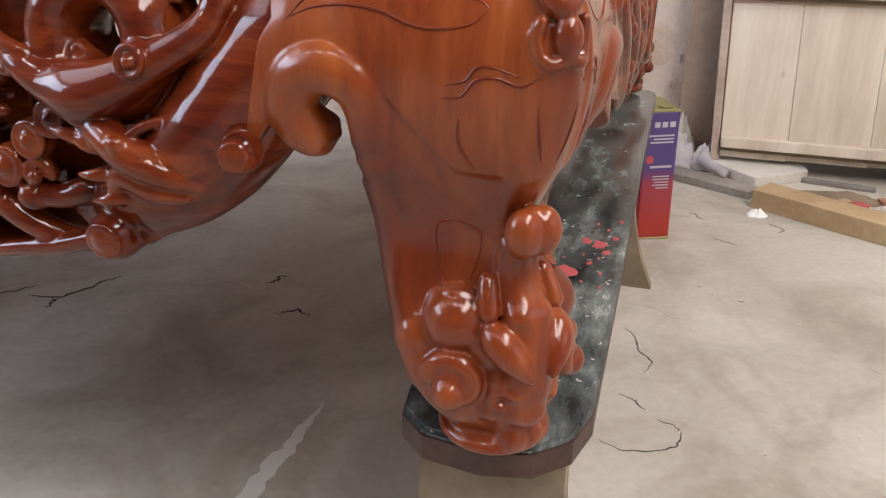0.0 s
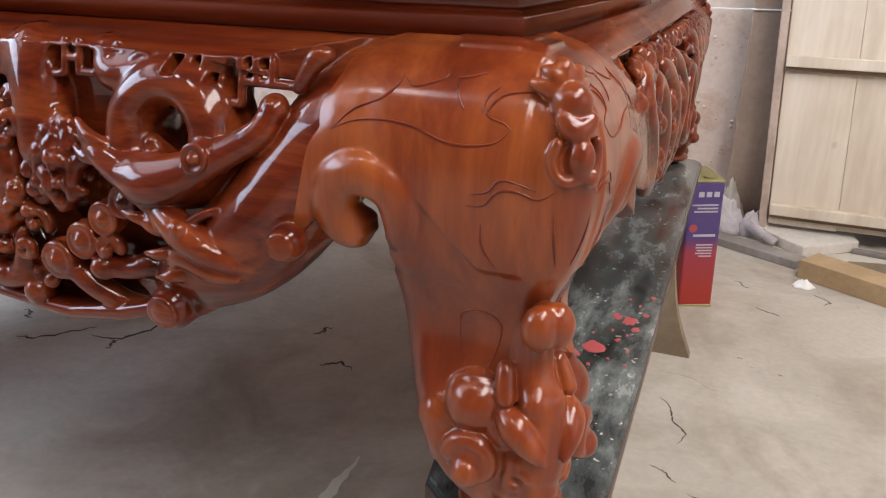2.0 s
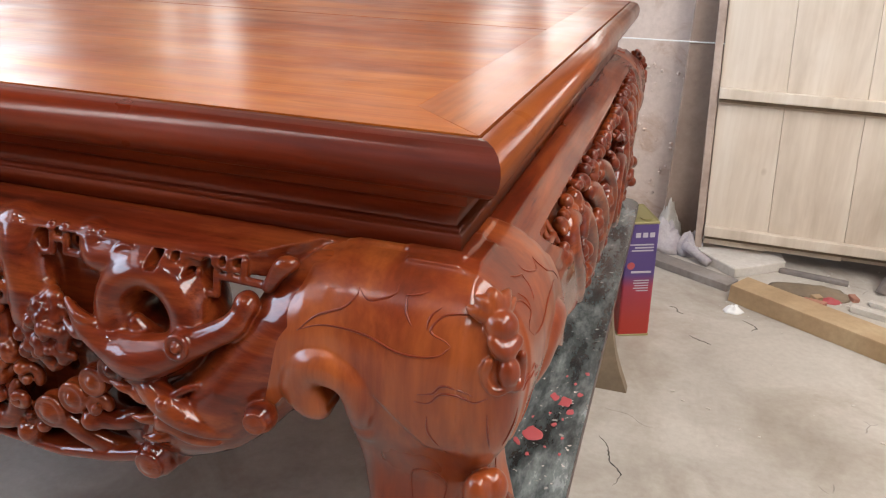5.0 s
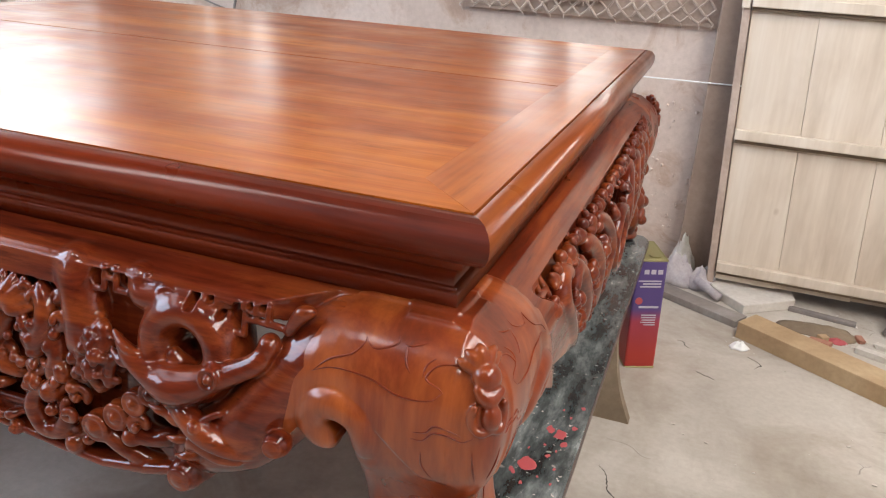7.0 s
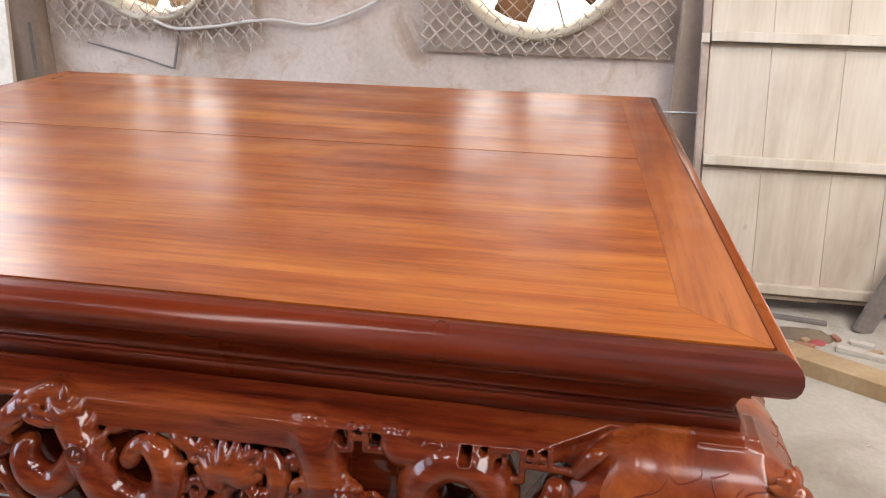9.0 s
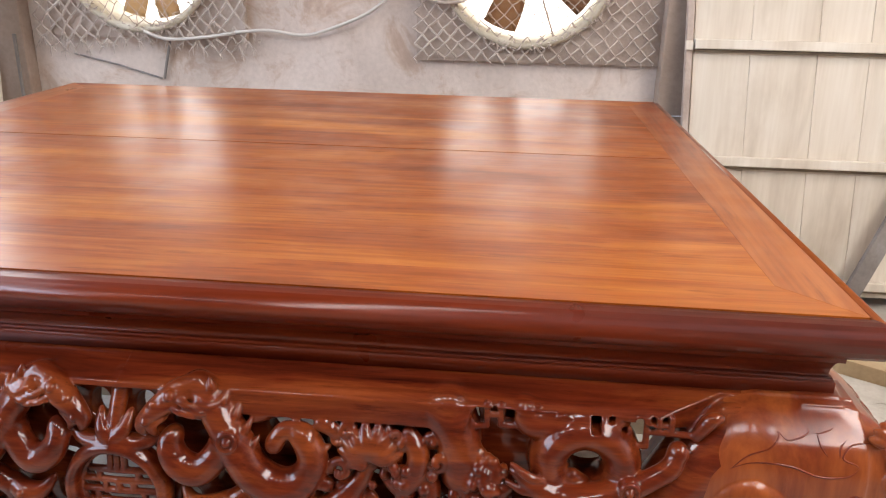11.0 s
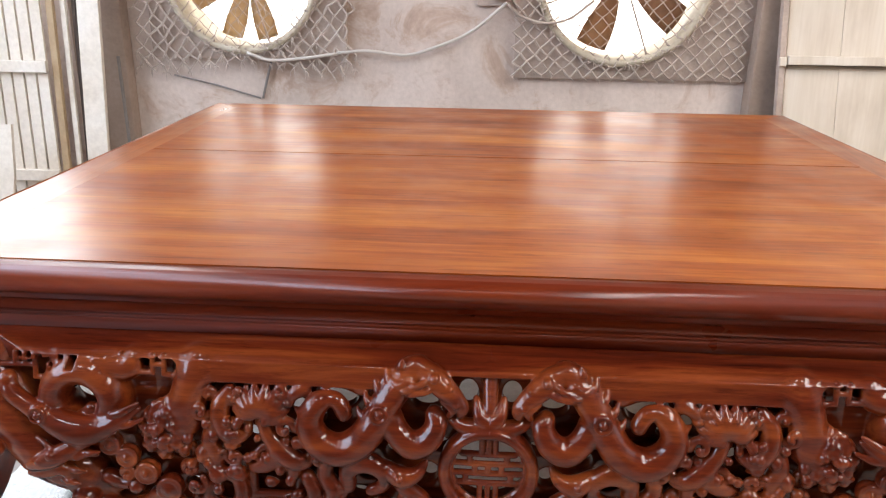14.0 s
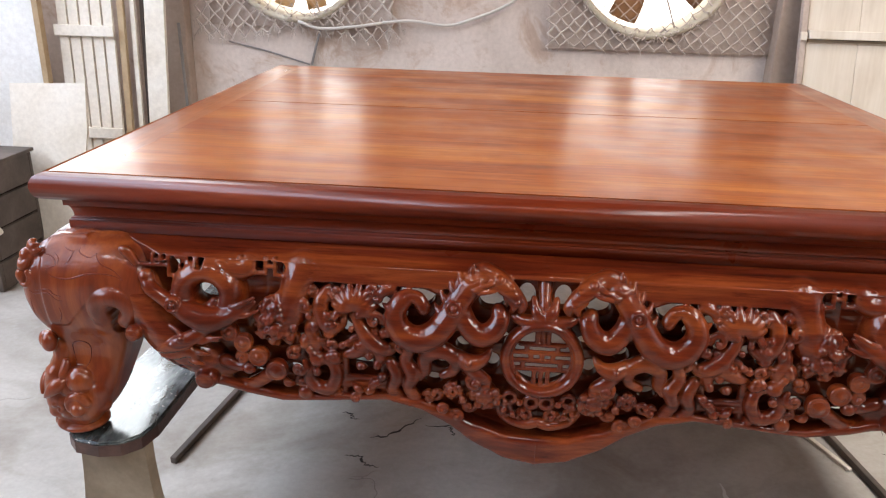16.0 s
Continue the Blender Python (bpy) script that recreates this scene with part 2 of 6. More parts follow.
TAN = mottled("tan_timber", (0.32, 0.215, 0.115), (0.43, 0.30, 0.17), (0.50, 0.37, 0.22), 4, 60, 0.75, 0.2)
GREY = mottled("grey_plank", (0.16, 0.14, 0.13), (0.24, 0.21, 0.19), (0.31, 0.28, 0.26), 5, 60, 0.85, 0.3)
PALE = mottled("pale_board", (0.66, 0.57, 0.45), (0.77, 0.69, 0.58), (0.82, 0.76, 0.67), 3, 50, 0.7, 0.1)
STONE = mottled("pale_slab", (0.50, 0.46, 0.40), (0.60, 0.56, 0.50), (0.66, 0.62, 0.57), 4, 60, 0.7, 0.15)
CLOTH = mottled("dirty_cloth", (0.34, 0.30, 0.32), (0.48, 0.44, 0.45), (0.60, 0.56, 0.54), 12, 120, 0.95, 0.4)
DARK = mottled("dark_wood", (0.06, 0.045, 0.035), (0.10, 0.075, 0.06), (0.15, 0.11, 0.09), 5, 60, 0.7, 0.2)
MAROON = mottled("worn_maroon", (0.022, 0.010, 0.008), (0.050, 0.018, 0.013), (0.10, 0.045, 0.032), 14, 90, 0.38, 0.3)
CABLE, _n, _l, _b = mat("white_cable", 0.5, 0, (0.56, 0.50, 0.44))
PRIMED = mottled("white_primed", (0.70, 0.67, 0.62), (0.78, 0.76, 0.72), (0.82, 0.80, 0.77), 3, 50, 0.6, 0.1)
STREAK, _n, _l, _b = mat("light_streak", 0.85, 0, (0.60, 0.575, 0.53))
CRACK, _n, _l, _b = mat("dark_crack", 0.95, 0, (0.05, 0.042, 0.036))
WHITE, _n, _l, _b = mat("white_paper", 0.8, 0, (0.80, 0.80, 0.78))
REDP, _n, _l, _b = mat("red_paint", 0.6, 0, (0.40, 0.070, 0.075))
PRINT, _n, _l, _b = mat("worn_print", 0.6, 0, (0.46, 0.42, 0.48))
LID, _n, _l, _b = mat("olive_lid", 0.45, 0.4, (0.30, 0.27, 0.12))


def tin_print():
    """Printed tin: violet above, red at the foot."""
    m, n, l, b = mat("printed_tin", 0.4)
    sep = n.new("ShaderNodeSeparateXYZ")
    l.new(coords(n, l), sep.inputs[0])
    c = ramp(n, l, sep.outputs[2], [(0.05, (0.34, 0.03, 0.02)), (0.16, (0.30, 0.035, 0.06)), (0.20, (0.075, 0.045, 0.17))])
    l.new(c, b.inputs["Base Color"])
    return m


TIN = tin_print()


def daylight_backdrop():
    m, n, l, _ = mat("daylight", 1.0)
    em = n.new("ShaderNodeEmission")
    c = ramp(n, l, noise_tex(n, l, coords(n, l), 2.2, 4), [(0.35, (0.80, 0.74, 0.66)), (0.5, (1, 0.97, 0.93)), (0.7, (1, 1, 1))])
    l.new(c, em.inputs[0])
    em.inputs[1].default_value = 5.0
    l.new(em.outputs[0], n["Material Output"].inputs[0])
    return m


DAYLIGHT = daylight_backdrop()

# ---- builders ----


def mesh_ob(name, verts, faces, material, parent=None, label="", smooth=False):
    me = bpy.data.meshes.new(name)
    me.from_pydata([tuple(v) for v in verts], [], [tuple(f) for f in faces])
    me.update()
    if smooth:
        me.shade_smooth()
    me.materials.append(material)
    ob = new(name, me)
    ob.parent = parent
    if label:
        ob["label"] = label
    return ob


def part(name, bm, material, parent=None, label="", smooth=False):
    bmesh.ops.recalc_face_normals(bm, faces=bm.faces)
    me = bpy.data.meshes.new(name)
    bm.to_mesh(me)
    bm.free()
    if smooth:
        me.shade_smooth()
    me.materials.append(material)
    ob = new(name, me)
    ob.parent = parent
    if label:
        ob["label"] = label
    return ob


def empty(name, at=(0, 0, 0), label="", category="", group="", kind=""):
    ob = new(name)
    ob.location = at
    return tagged(ob, label, category, group, kind)


def add_box(bm, lo, hi, bevel=0.0, m=None):
    ret = bmesh.ops.create_cube(bm, size=1.0)
    vs = ret["verts"]
    for v in vs:
        v.co = Vector([lo[i] + (v.co[i] + 0.5) * (hi[i] - lo[i]) for i in range(3)])
    if m is not None:
        bmesh.ops.transform(bm, matrix=m, verts=vs)
    if bevel:
        es = list({e for v in vs for e in v.link_edges})
        bmesh.ops.bevel(bm, geom=es, offset=bevel, segments=2, affect="EDGES", profile=0.5)
    return vs


def box_part(name, lo, hi, material, parent=None, bevel=0.003, label=""):
    bm = bmesh.new()
    add_box(bm, lo, hi, bevel)
    return part(name, bm, material, parent, label)


def tube(bm, pts, radius, sides=8):
    """A round bar along points."""
    pts = [Vector(p) for p in pts]
    rs = radius if isinstance(radius, (list, tuple)) else [radius] * len(pts)
    rings = []
    up = Vector((0.13, 0.2, 1)).normalized()
    for i, p in enumerate(pts):
        d = (pts[min(i + 1, len(pts) - 1)] - pts[max(i - 1, 0)]).normalized()
        a = d.cross(up)
        a = a.normalized() if a.length > 1e-4 else Vector((1, 0, 0))
        b = d.cross(a)
        rings.append([bm.verts.new(p + rs[i] * (math.cos(t) * a + math.sin(t) * b)) for t in [2 * math.pi * k / sides for k in range(sides)]])
    for r0, r1 in zip(rings, rings[1:]):
        for k in range(sides):
            bm.faces.new((r0[k], r0[(k + 1) % sides], r1[(k + 1) % sides], r1[k]))
    bm.faces.new(rings[0])
    bm.faces.new(rings[-1])


def spline(pts, n=6):
    """Catmull-Rom through points of any dimension."""
    p = np.array(pts, float)
    if len(p) < 3:
        return p
    q = np.vstack([2 * p[0] - p[1], p, 2 * p[-1] - p[-2]])
    out = []
    for i in range(1, len(q) - 2):
        for t in np.arange(n) / n:
            a, b, c, d = q[i - 1], q[i], q[i + 1], q[i + 2]
            out.append(0.5 * (2 * b + (c - a) * t + (2 * a - 5 * b + 4 * c - d) * t * t + (3 * b - a - 3 * c + d) * t ** 3))
    out.append(p[-1])
    return np.array(out)


class Clay:
    """A solid carved out of smooth shapes, on a grid; u along, d outward, z up."""

    def __init__(self, lo, hi, step):
        self.lo, self.step = np.array(lo, float), step
        self.n = np.ceil((np.array(hi) - self.lo) / step).astype(int) + 1
        self.f = np.full(self.n, 1.0, np.float32)
        self.ax = [self.lo[i] + step * np.arange(self.n[i]) for i in range(3)]

    def window(self, lo, hi):
        a = np.clip(np.floor((np.array(lo) - self.lo) / self.step).astype(int), 0, self.n)
        b = np.clip(np.ceil((np.array(hi) - self.lo) / self.step).astype(int) + 1, 0, self.n)
        if (b <= a).any():
            return None, None
        sl = tuple(slice(p, q) for p, q in zip(a, b))
        g = np.meshgrid(*[self.ax[i][a[i]:b[i]] for i in range(3)], indexing="ij", sparse=True)
        return sl, g

    def put(self, sl, s, k=0.004, cut=False):
        f = self.f[sl]
        if cut:
            h = np.clip(0.5 - 0.5 * (f + s) / k, 0, 1)
            self.f[sl] = f * (1 - h) - s * h + k * h * (1 - h)
        else:
            h = np.clip(0.5 + 0.5 * (f - s) / k, 0, 1)
            self.f[sl] = f * (1 - h) + s * h - k * h * (1 - h)

    def stroke(self, pts, k=0.004, cut=False, n=6, flat=1.0):
        """A tapering round rod; points are (u, d, z, radius)."""
        p = spline(pts, n)
        for a, b in zip(p, p[1:]):
            r = max(a[3], b[3]) + 3 * k + 2 * self.step
            sl, g = self.window(np.minimum(a[:3], b[:3]) - r, np.maximum(a[:3], b[:3]) + r)
            if sl is None:
                continue
            ab = b[:3] - a[:3]
            t = np.clip(((g[0] - a[0]) * ab[0] + (g[1] - a[1]) * ab[1] + (g[2] - a[2]) * ab[2]) / max(ab @ ab, 1e-12), 0, 1)
            s = np.sqrt((g[0] - a[0] - t * ab[0]) ** 2 + ((g[1] - a[1] - t * ab[1]) / flat) ** 2 + (g[2] - a[2] - t * ab[2]) ** 2) - (a[3] + t * (b[3] - a[3]))
            self.put(sl, s, k, cut)

    def ball(self, c, r, k=0.004, cut=False, squash=(1, 1, 1)):
        c, q = np.array(c, float), np.array(squash, float)
        m = r * q.max() + 3 * k + 2 * self.step
        sl, g = self.window(c - m, c + m)
        if sl is None:
            return
        s = np.sqrt(sum(((g[i] - c[i]) / q[i]) ** 2 for i in range(3))) - r
        self.put(sl, s * q.min(), k, cut)

    def ring(self, c, R, r, k=0.003, flat=1.0):
        """A ring that faces outward."""
        c = np.array(c, float)
        m = R + r + 3 * k + 2 * self.step
        sl, g = self.window(c - m, c + m)
        if sl is None:
            return
        s = np.sqrt((np.sqrt((g[0] - c[0]) ** 2 + (g[2] - c[2]) ** 2) - R) ** 2 + ((g[1] - c[1]) / flat) ** 2) - r
        self.put(sl, s, k)

    def block(self, lo, hi, r=0.004, k=0.003, cut=False):
        lo, hi = np.array(lo, float), np.array(hi, float)
        c, h = (lo + hi) / 2, (hi - lo) / 2 - r
        m = 3 * k + 2 * self.step
        sl, g = self.window(lo - m, hi + m)
        if sl is None:
            return
        q = [np.abs(g[i] - c[i]) - h[i] for i in range(3)]
        s = np.sqrt(sum(np.maximum(x, 0) ** 2 for x in q)) + np.minimum(np.maximum(np.maximum(q[0], q[1]), q[2]), 0) - r
        self.put(sl, s, k, cut)

    def field(self, fn, k=0.004, cut=False):
        """A shape given over the whole grid."""
        g = np.meshgrid(*self.ax, indexing="ij", sparse=True)
        self.put((slice(None),) * 3, np.broadcast_to(fn(*g), self.n).astype(np.float32), k, cut)

    def surface(self):
        """Vertices and quads of the surface."""
        f = self.f.copy()
        for i in range(3):
            sl = [slice(None)] * 3
            for e in (0, -1):
                sl[i] = e
                f[tuple(sl)] = np.maximum(f[tuple(sl)], 0.3 * self.step)
        inside = f < 0
        nx, ny, nz = self.n - 1
        acc, cnt = np.zeros((nx, ny, nz, 3), np.float32), np.zeros((nx, ny, nz), np.float32)
        corners = [(i, j, k) for i in (0, 1) for j in (0, 1) for k in (0, 1)]
        view = lambda a, c: a[c[0]:c[0] + nx, c[1]:c[1] + ny, c[2]:c[2] + nz]
        for a in corners:
            for axis in range(3):
                if a[axis]:
                    continue
                b = list(a)
                b[axis] = 1
                fa, fb = view(f, a), view(f, b)
                cross = view(inside, a) != view(inside, b)
                idx = np.nonzero(cross)
                t = fa[idx] / (fa[idx] - fb[idx])
                for i in range(3):
                    acc[idx + (i,)] += a[i] + (t if i == axis else 0)
                cnt[idx] += 1
        cells = np.nonzero(cnt)
        ids = np.full((nx, ny, nz), -1, np.int32)
        ids[cells] = np.arange(len(cells[0]))
        verts = (np.stack(cells, 1) + acc[cells] / cnt[cells][:, None]) * self.step + self.lo
        quads = []
        for axis in range(3):
            b1, b2 = [(1, 2), (2, 0), (0, 1)][axis]
            s0, s1 = [slice(None)] * 3, [slice(None)] * 3
            s0[axis], s1[axis] = slice(0, -1), slice(1, None)
            A, B = inside[tuple(s0)], inside[tuple(s1)]
            e = np.stack(np.nonzero(A != B), 1)
            e = e[(e[:, b1] > 0) & (e[:, b2] > 0) & (e[:, b1] < self.n[b1] - 1) & (e[:, b2] < self.n[b2] - 1)]
            if not len(e):
                continue
            flip = A[tuple(e.T)]

            def cell(d1, d2):
                q = e.copy()
                q[:, b1] -= d1
                q[:, b2] -= d2
                return ids[tuple(q.T)]
            q = np.stack([cell(1, 1), cell(0, 1), cell(0, 0), cell(1, 0)], 1)
            q[~flip] = q[~flip][:, ::-1]
            quads.append(q)
        return verts, np.concatenate(quads)


def quad_mesh(name, verts, quads, material):
    me = bpy.data.meshes.new(name)
    me.vertices.add(len(verts))
    me.vertices.foreach_set("co", np.asarray(verts, np.float32).ravel())
    me.loops.add(quads.size)
    me.loops.foreach_set("vertex_index", quads.astype(np.int32).ravel())
    me.polygons.add(len(quads))
    me.polygons.foreach_set("loop_start", (np.arange(len(quads)) * 4).astype(np.int32))
    me.update(calc_edges=True)
    me.validate()
    me.shade_smooth()
    me.materials.append(material)
    return me

# ---- room ----


def wall_with_hole(name, x0, x1, z0, z1, y0, y1, holes, material, extra=()):
    """A wall along x with round openings (x, z, radius) that go through it, and extra blocks."""
    bm = bmesh.new()
    for lo, hi in extra:
        add_box(bm, (lo[0], y0, lo[1]), (hi[0], y1, hi[1]))
    xs = sorted({x0, x1, *[h[0] - h[2] * 1.3 for h in holes], *[h[0] + h[2] * 1.3 for h in holes]}) if len(holes) > 1 else [x0, x1]
    zs = sorted({z0, z1, *[h[1] - h[2] * 1.3 for h in holes], *[h[1] + h[2] * 1.3 for h in holes]}) if len(holes) > 1 else [z0, z1]
    for xa, xb in zip(xs, xs[1:]):
        for za, zb in zip(zs, zs[1:]):
            inside = [h for h in holes if xa < h[0] < xb and za < h[1] < zb]
            if not inside:
                add_box(bm, (xa, y0, za), (xb, y1, zb))
                continue
            hx, hz, r = inside[0]
            rim, edge = [], []
            angs = sorted({round(2 * math.pi * k / 40, 5) for k in range(40)} | {round(math.atan2(b - hz, a - hx) % (2 * math.pi), 5) for a in (xa, xb) for b in (za, zb)})
            n = len(angs)
            for t in angs:
                c, s = math.cos(t), math.sin(t)
                q = min(((xb - hx) if c > 0 else (hx - xa)) / max(abs(c), 1e-6), ((zb - hz) if s > 0 else (hz - za)) / max(abs(s), 1e-6))
                rim.append([bm.verts.new((hx + r * c, y, hz + r * s)) for y in (y0, y1)])
                edge.append([bm.verts.new((hx + q * c, y, hz + q * s)) for y in (y0, y1)])
            for k in range(n):
                j = (k + 1) % n
                bm.faces.new((rim[k][0], rim[j][0], edge[j][0], edge[k][0]))
                bm.faces.new((rim[k][1], edge[k][1], edge[j][1], rim[j][1]))
                bm.faces.new((rim[k][0], rim[k][1], rim[j][1], rim[j][0]))
                bm.faces.new((edge[k][0], edge[j][0], edge[j][1], edge[k][1]))
    return part(name, bm, material)


def wall_with_window(name, a0, a1, z0, z1, t0, t1, win, material, along="y"):
    """A wall with one rectangular opening (a, b, z, z)."""
    bm = bmesh.new()
    wa, wb, wz0, wz1 = win
    for lo, hi in (((a0, z0), (wa, z1)), ((wb, z0), (a1, z1)), ((wa, z0), (wb, wz0)), ((wa, wz1), (wb, z1))):
        if hi[0] - lo[0] < 1e-3 or hi[1] - lo[1] < 1e-3:
            continue
        if along == "y":
            add_box(bm, (t0, lo[0], lo[1]), (t1, hi[0], hi[1]))
        else:
            add_box(bm, (lo[0], t0, lo[1]), (hi[0], t1, hi[1]))
    return part(name, bm, material)


ROOM_X0, ROOM_X1, ROOM_Y0, ROOM_Y1, ROOM_H = -4.4, 3.9, -3.8, 3.16, 3.6
FAN_R, FAN_L = (-0.373, 1.36, 0.345), (-2.013, 1.36, 0.32)
bm = bmesh.new()
add_box(bm, (-40, -40, -0.3), (40, 40, 0.0))
tagged(part("floor", bm, CONCRETE), "dusty pale concrete workshop floor with cracks and stains", "floor", kind="structure")
tagged(wall_with_hole("wall_north", -2.85, ROOM_X1 + 0.2, 0, ROOM_H, ROOM_Y1, ROOM_Y1 + 0.2, [FAN_R, FAN_L], PLASTER,
                      (((ROOM_X0 - 0.2, 0), (-2.85, 1.52)), ((ROOM_X0 - 0.2, 2.68), (-2.85, ROOM_H)), ((ROOM_X0 - 0.2, 1.52), (-4.25, 2.68)))),
       "dusty grey-beige plastered wall with two round fan openings", "wall", kind="structure")
# side walls are out of view; their windows are guessed from the highlights
tagged(wall_with_window("wall_west", ROOM_Y0 - 0.2, ROOM_Y1, 0, ROOM_H, ROOM_X0 - 0.2, ROOM_X0, (-2.6, 2.8, 1.75, 3.15), PLASTER),
       "unseen dusty plastered side wall, added with a wide window for light", "wall", kind="structure")
tagged(wall_with_window("wall_east", ROOM_Y0 - 0.2, ROOM_Y1, 0, ROOM_H, ROOM_X1, ROOM_X1 + 0.2, (-1.1, 1.7, 1.5, 3.0), PLASTER),
       "unseen dusty plastered side wall, added with a window for light", "wall", kind="structure")
# front wall and ceiling are out of view, added to hold light down
tagged(box_part("wall_south", (ROOM_X0, ROOM_Y0 - 0.2, 0), (ROOM_X1, ROOM_Y0, ROOM_H), DARK_SHELL, bevel=0), "unseen dark front wall, added to cut bounced light", "wall", kind="structure")
tagged(box_part("ceiling", (ROOM_X0 - 0.2, ROOM_Y0 - 0.2, ROOM_H), (ROOM_X1 + 0.2, ROOM_Y1 + 0.2, ROOM_H + 0.15), DARK_SHELL, bevel=0),
       "unseen dark ceiling, added to cut bounced light", "ceiling", kind="structure")
# a darker brown band of the wall, built as an upright block
tagged(box_part("wall_strip_1", (0.176, 3.05, 0), (0.345, ROOM_Y1 - 0.002, ROOM_H - 0.002), WALL_STRIP, bevel=0.006), "brown strip standing proud of the wall beside the plank panel", "post", kind="structure")
tagged(box_part("wall_strip_2", (-2.78, 3.08, 0), (-2.545, ROOM_Y1 - 0.002, ROOM_H - 0.002), WALL_STRIP, bevel=0.006), "brown-grey upright strip at the plastered wall", "post", kind="structure")


def sheared(ob):
    """Leans a part of the panel with its height."""
    for v in ob.data.vertices:
        v.co.x -= 0.056 * v.co.z
    return ob


def plank_panel(x0, x1, y, top):
    root = empty("plank_panel", (x0, y, 0), "pale raw wooden plank panel with battens standing against the wall", "wooden panel")
    x, k = x0, 0
    widths = (0.215, 0.25, 0.19, 0.235, 0.22, 0.26)
    while x < x1 - 0.02:
        w = min(widths[k % 6], x1 - x)
        o = box_part("plank", (x - x0 + 0.0004, 0.0, 0.05 + 0.004 * (k % 3)), (x - x0 + w - 0.0004, 0.022, top - 0.01 * (k % 2)), PLANK, root, 0.002)
        sheared(o)
        x, k = x + w, k + 1
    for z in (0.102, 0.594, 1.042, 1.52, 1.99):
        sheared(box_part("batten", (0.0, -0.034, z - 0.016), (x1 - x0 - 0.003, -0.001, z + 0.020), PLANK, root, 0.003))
        # added dark strip: the shade below each batten put into the colour
        sheared(box_part("batten_shade", (0.002, -0.016, z - 0.029), (x1 - x0 - 0.006, -0.001, z - 0.017), OLDWOOD, root, 0.002, "dark strip added for the shade under the batten"))
    return root


panel = plank_panel(0.335, 2.3, 2.905, 2.2)
panel.rotation_euler = (radians(-4.2), 0, 0)
sheared(box_part("stile", (-0.030, -0.012, 0.0), (-0.004, 0.02, 2.2), DUSTY, panel, 0.003, "dusty thin stile"))
sheared(box_part("bolt_block", (-0.034, -0.03, 1.02), (-0.006, -0.013, 1.055), PLANK, panel, 0.003))


def bench(name, x0, x1, y0, y1, label, turn=0.0):
    root = empty(name, ((x0 + x1) / 2, (y0 + y1) / 2, 0), label, "bench", "benches under the table")
    root.rotation_euler = (0, 0, radians(turn))
    w, h = (x1 - x0) / 2, (y1 - y0) / 2
    bm = bmesh.new()
    out = [(-w, -h + 0.075), (-w * 0.93, -h + 0.034), (-w * 0.62, -h + 0.008), (0.0, -h), (w * 0.50, -h + 0.010), (w * 0.85, -h + 0.040), (w, -h + 0.090), (w, h - 0.03), (w - 0.02, h), (-w + 0.02, h), (-w, h - 0.03)]
    vs = [bm.verts.new((x, y, BENCH_Z - 0.036)) for x, y in out]
    f = bm.faces.new(vs)
    ext = bmesh.ops.extrude_face_region(bm, geom=[f])
    bmesh.ops.translate(bm, vec=(0, 0, 0.036), verts=[v for v in ext["geom"] if isinstance(v, bmesh.types.BMVert)])
    bmesh.ops.bevel(bm, geom=list(bm.edges), offset=0.004, segments=2, affect="EDGES")
    for v in bm.verts:
        if v.co.z < BENCH_Z - 0.02:
            v.co.y += 0.004 if v.co.y < 0 else 0
    seat = part("seat", bm, BLACK, root, "black lacquered board, scratched and splashed with red paint")
    band = [(x * 1.006, y * 1.0015) for x, y in out]
    vs = [(x, y, z) for z in (BENCH_Z - 0.033, BENCH_Z - 0.0075) for x, y in band] + [(x * 0.97, y * 0.997, z) for z in (BENCH_Z - 0.033, BENCH_Z - 0.0075) for x, y in out]
    n = len(out)
    fs = []
    for i in range(n):
        j = (i + 1) % n
        fs += [(i, j, n + j, n + i), (n + i, n + j, 3 * n + j, 3 * n + i), (2 * n + i, 2 * n + j, j, i), (3 * n + i, 3 * n + j, 2 * n + j, 2 * n + i)]
    mesh_ob("edge_band", vs, fs, MAROON, seat, "worn maroon edge of the bench board")
    for y in (-h + 0.05, h - 0.45):
        bm = bmesh.new()
        prof = [(0.072, BENCH_Z - 0.037), (0.074, 0.27), (0.083, 0.18), (0.103, 0.09), (0.138, 0.0)]
        pts = [(x, z) for x, z in spline(prof, 5)]
        pts = pts + [(-x, z) for x, z in reversed(pts)]
        vs = [bm.verts.new((x, y, z)) for x, z in pts]
        f = bm.faces.new(vs)
        ext = bmesh.ops.extrude_face_region(bm, geom=[f])
        bmesh.ops.translate(bm, vec=(0, 0.035, 0), verts=[v for v in ext["geom"] if isinstance(v, bmesh.types.BMVert)])
        part("leg", bm, OLDWOOD, root, "worn grey-brown flared board leg")
    return root


bench("bench", -0.046, 0.136, 0.698, 2.31, "long low bench with a scratched black seat, splashed with red paint", 1.2)
bench("bench", -1.852, -1.68, 0.66, 2.31, "long low bench with a scuffed black seat", -0.6)

# ---- carved table ----
HX, HY = 0.911, 0.73            # half the waist, in x and y
table = empty("carved_table", (CX, CY, BENCH_Z), "large low varnished red hardwood table with dragon-carved aprons, on benches", "table")


def T(x, y, z):
    """A point of the table; its back is narrowed and skewed to fit the camera's view."""
    return x - (0.022 + 0.012 * x / HX) * (y + HY) / (2 * HY), y, z - BENCH_Z


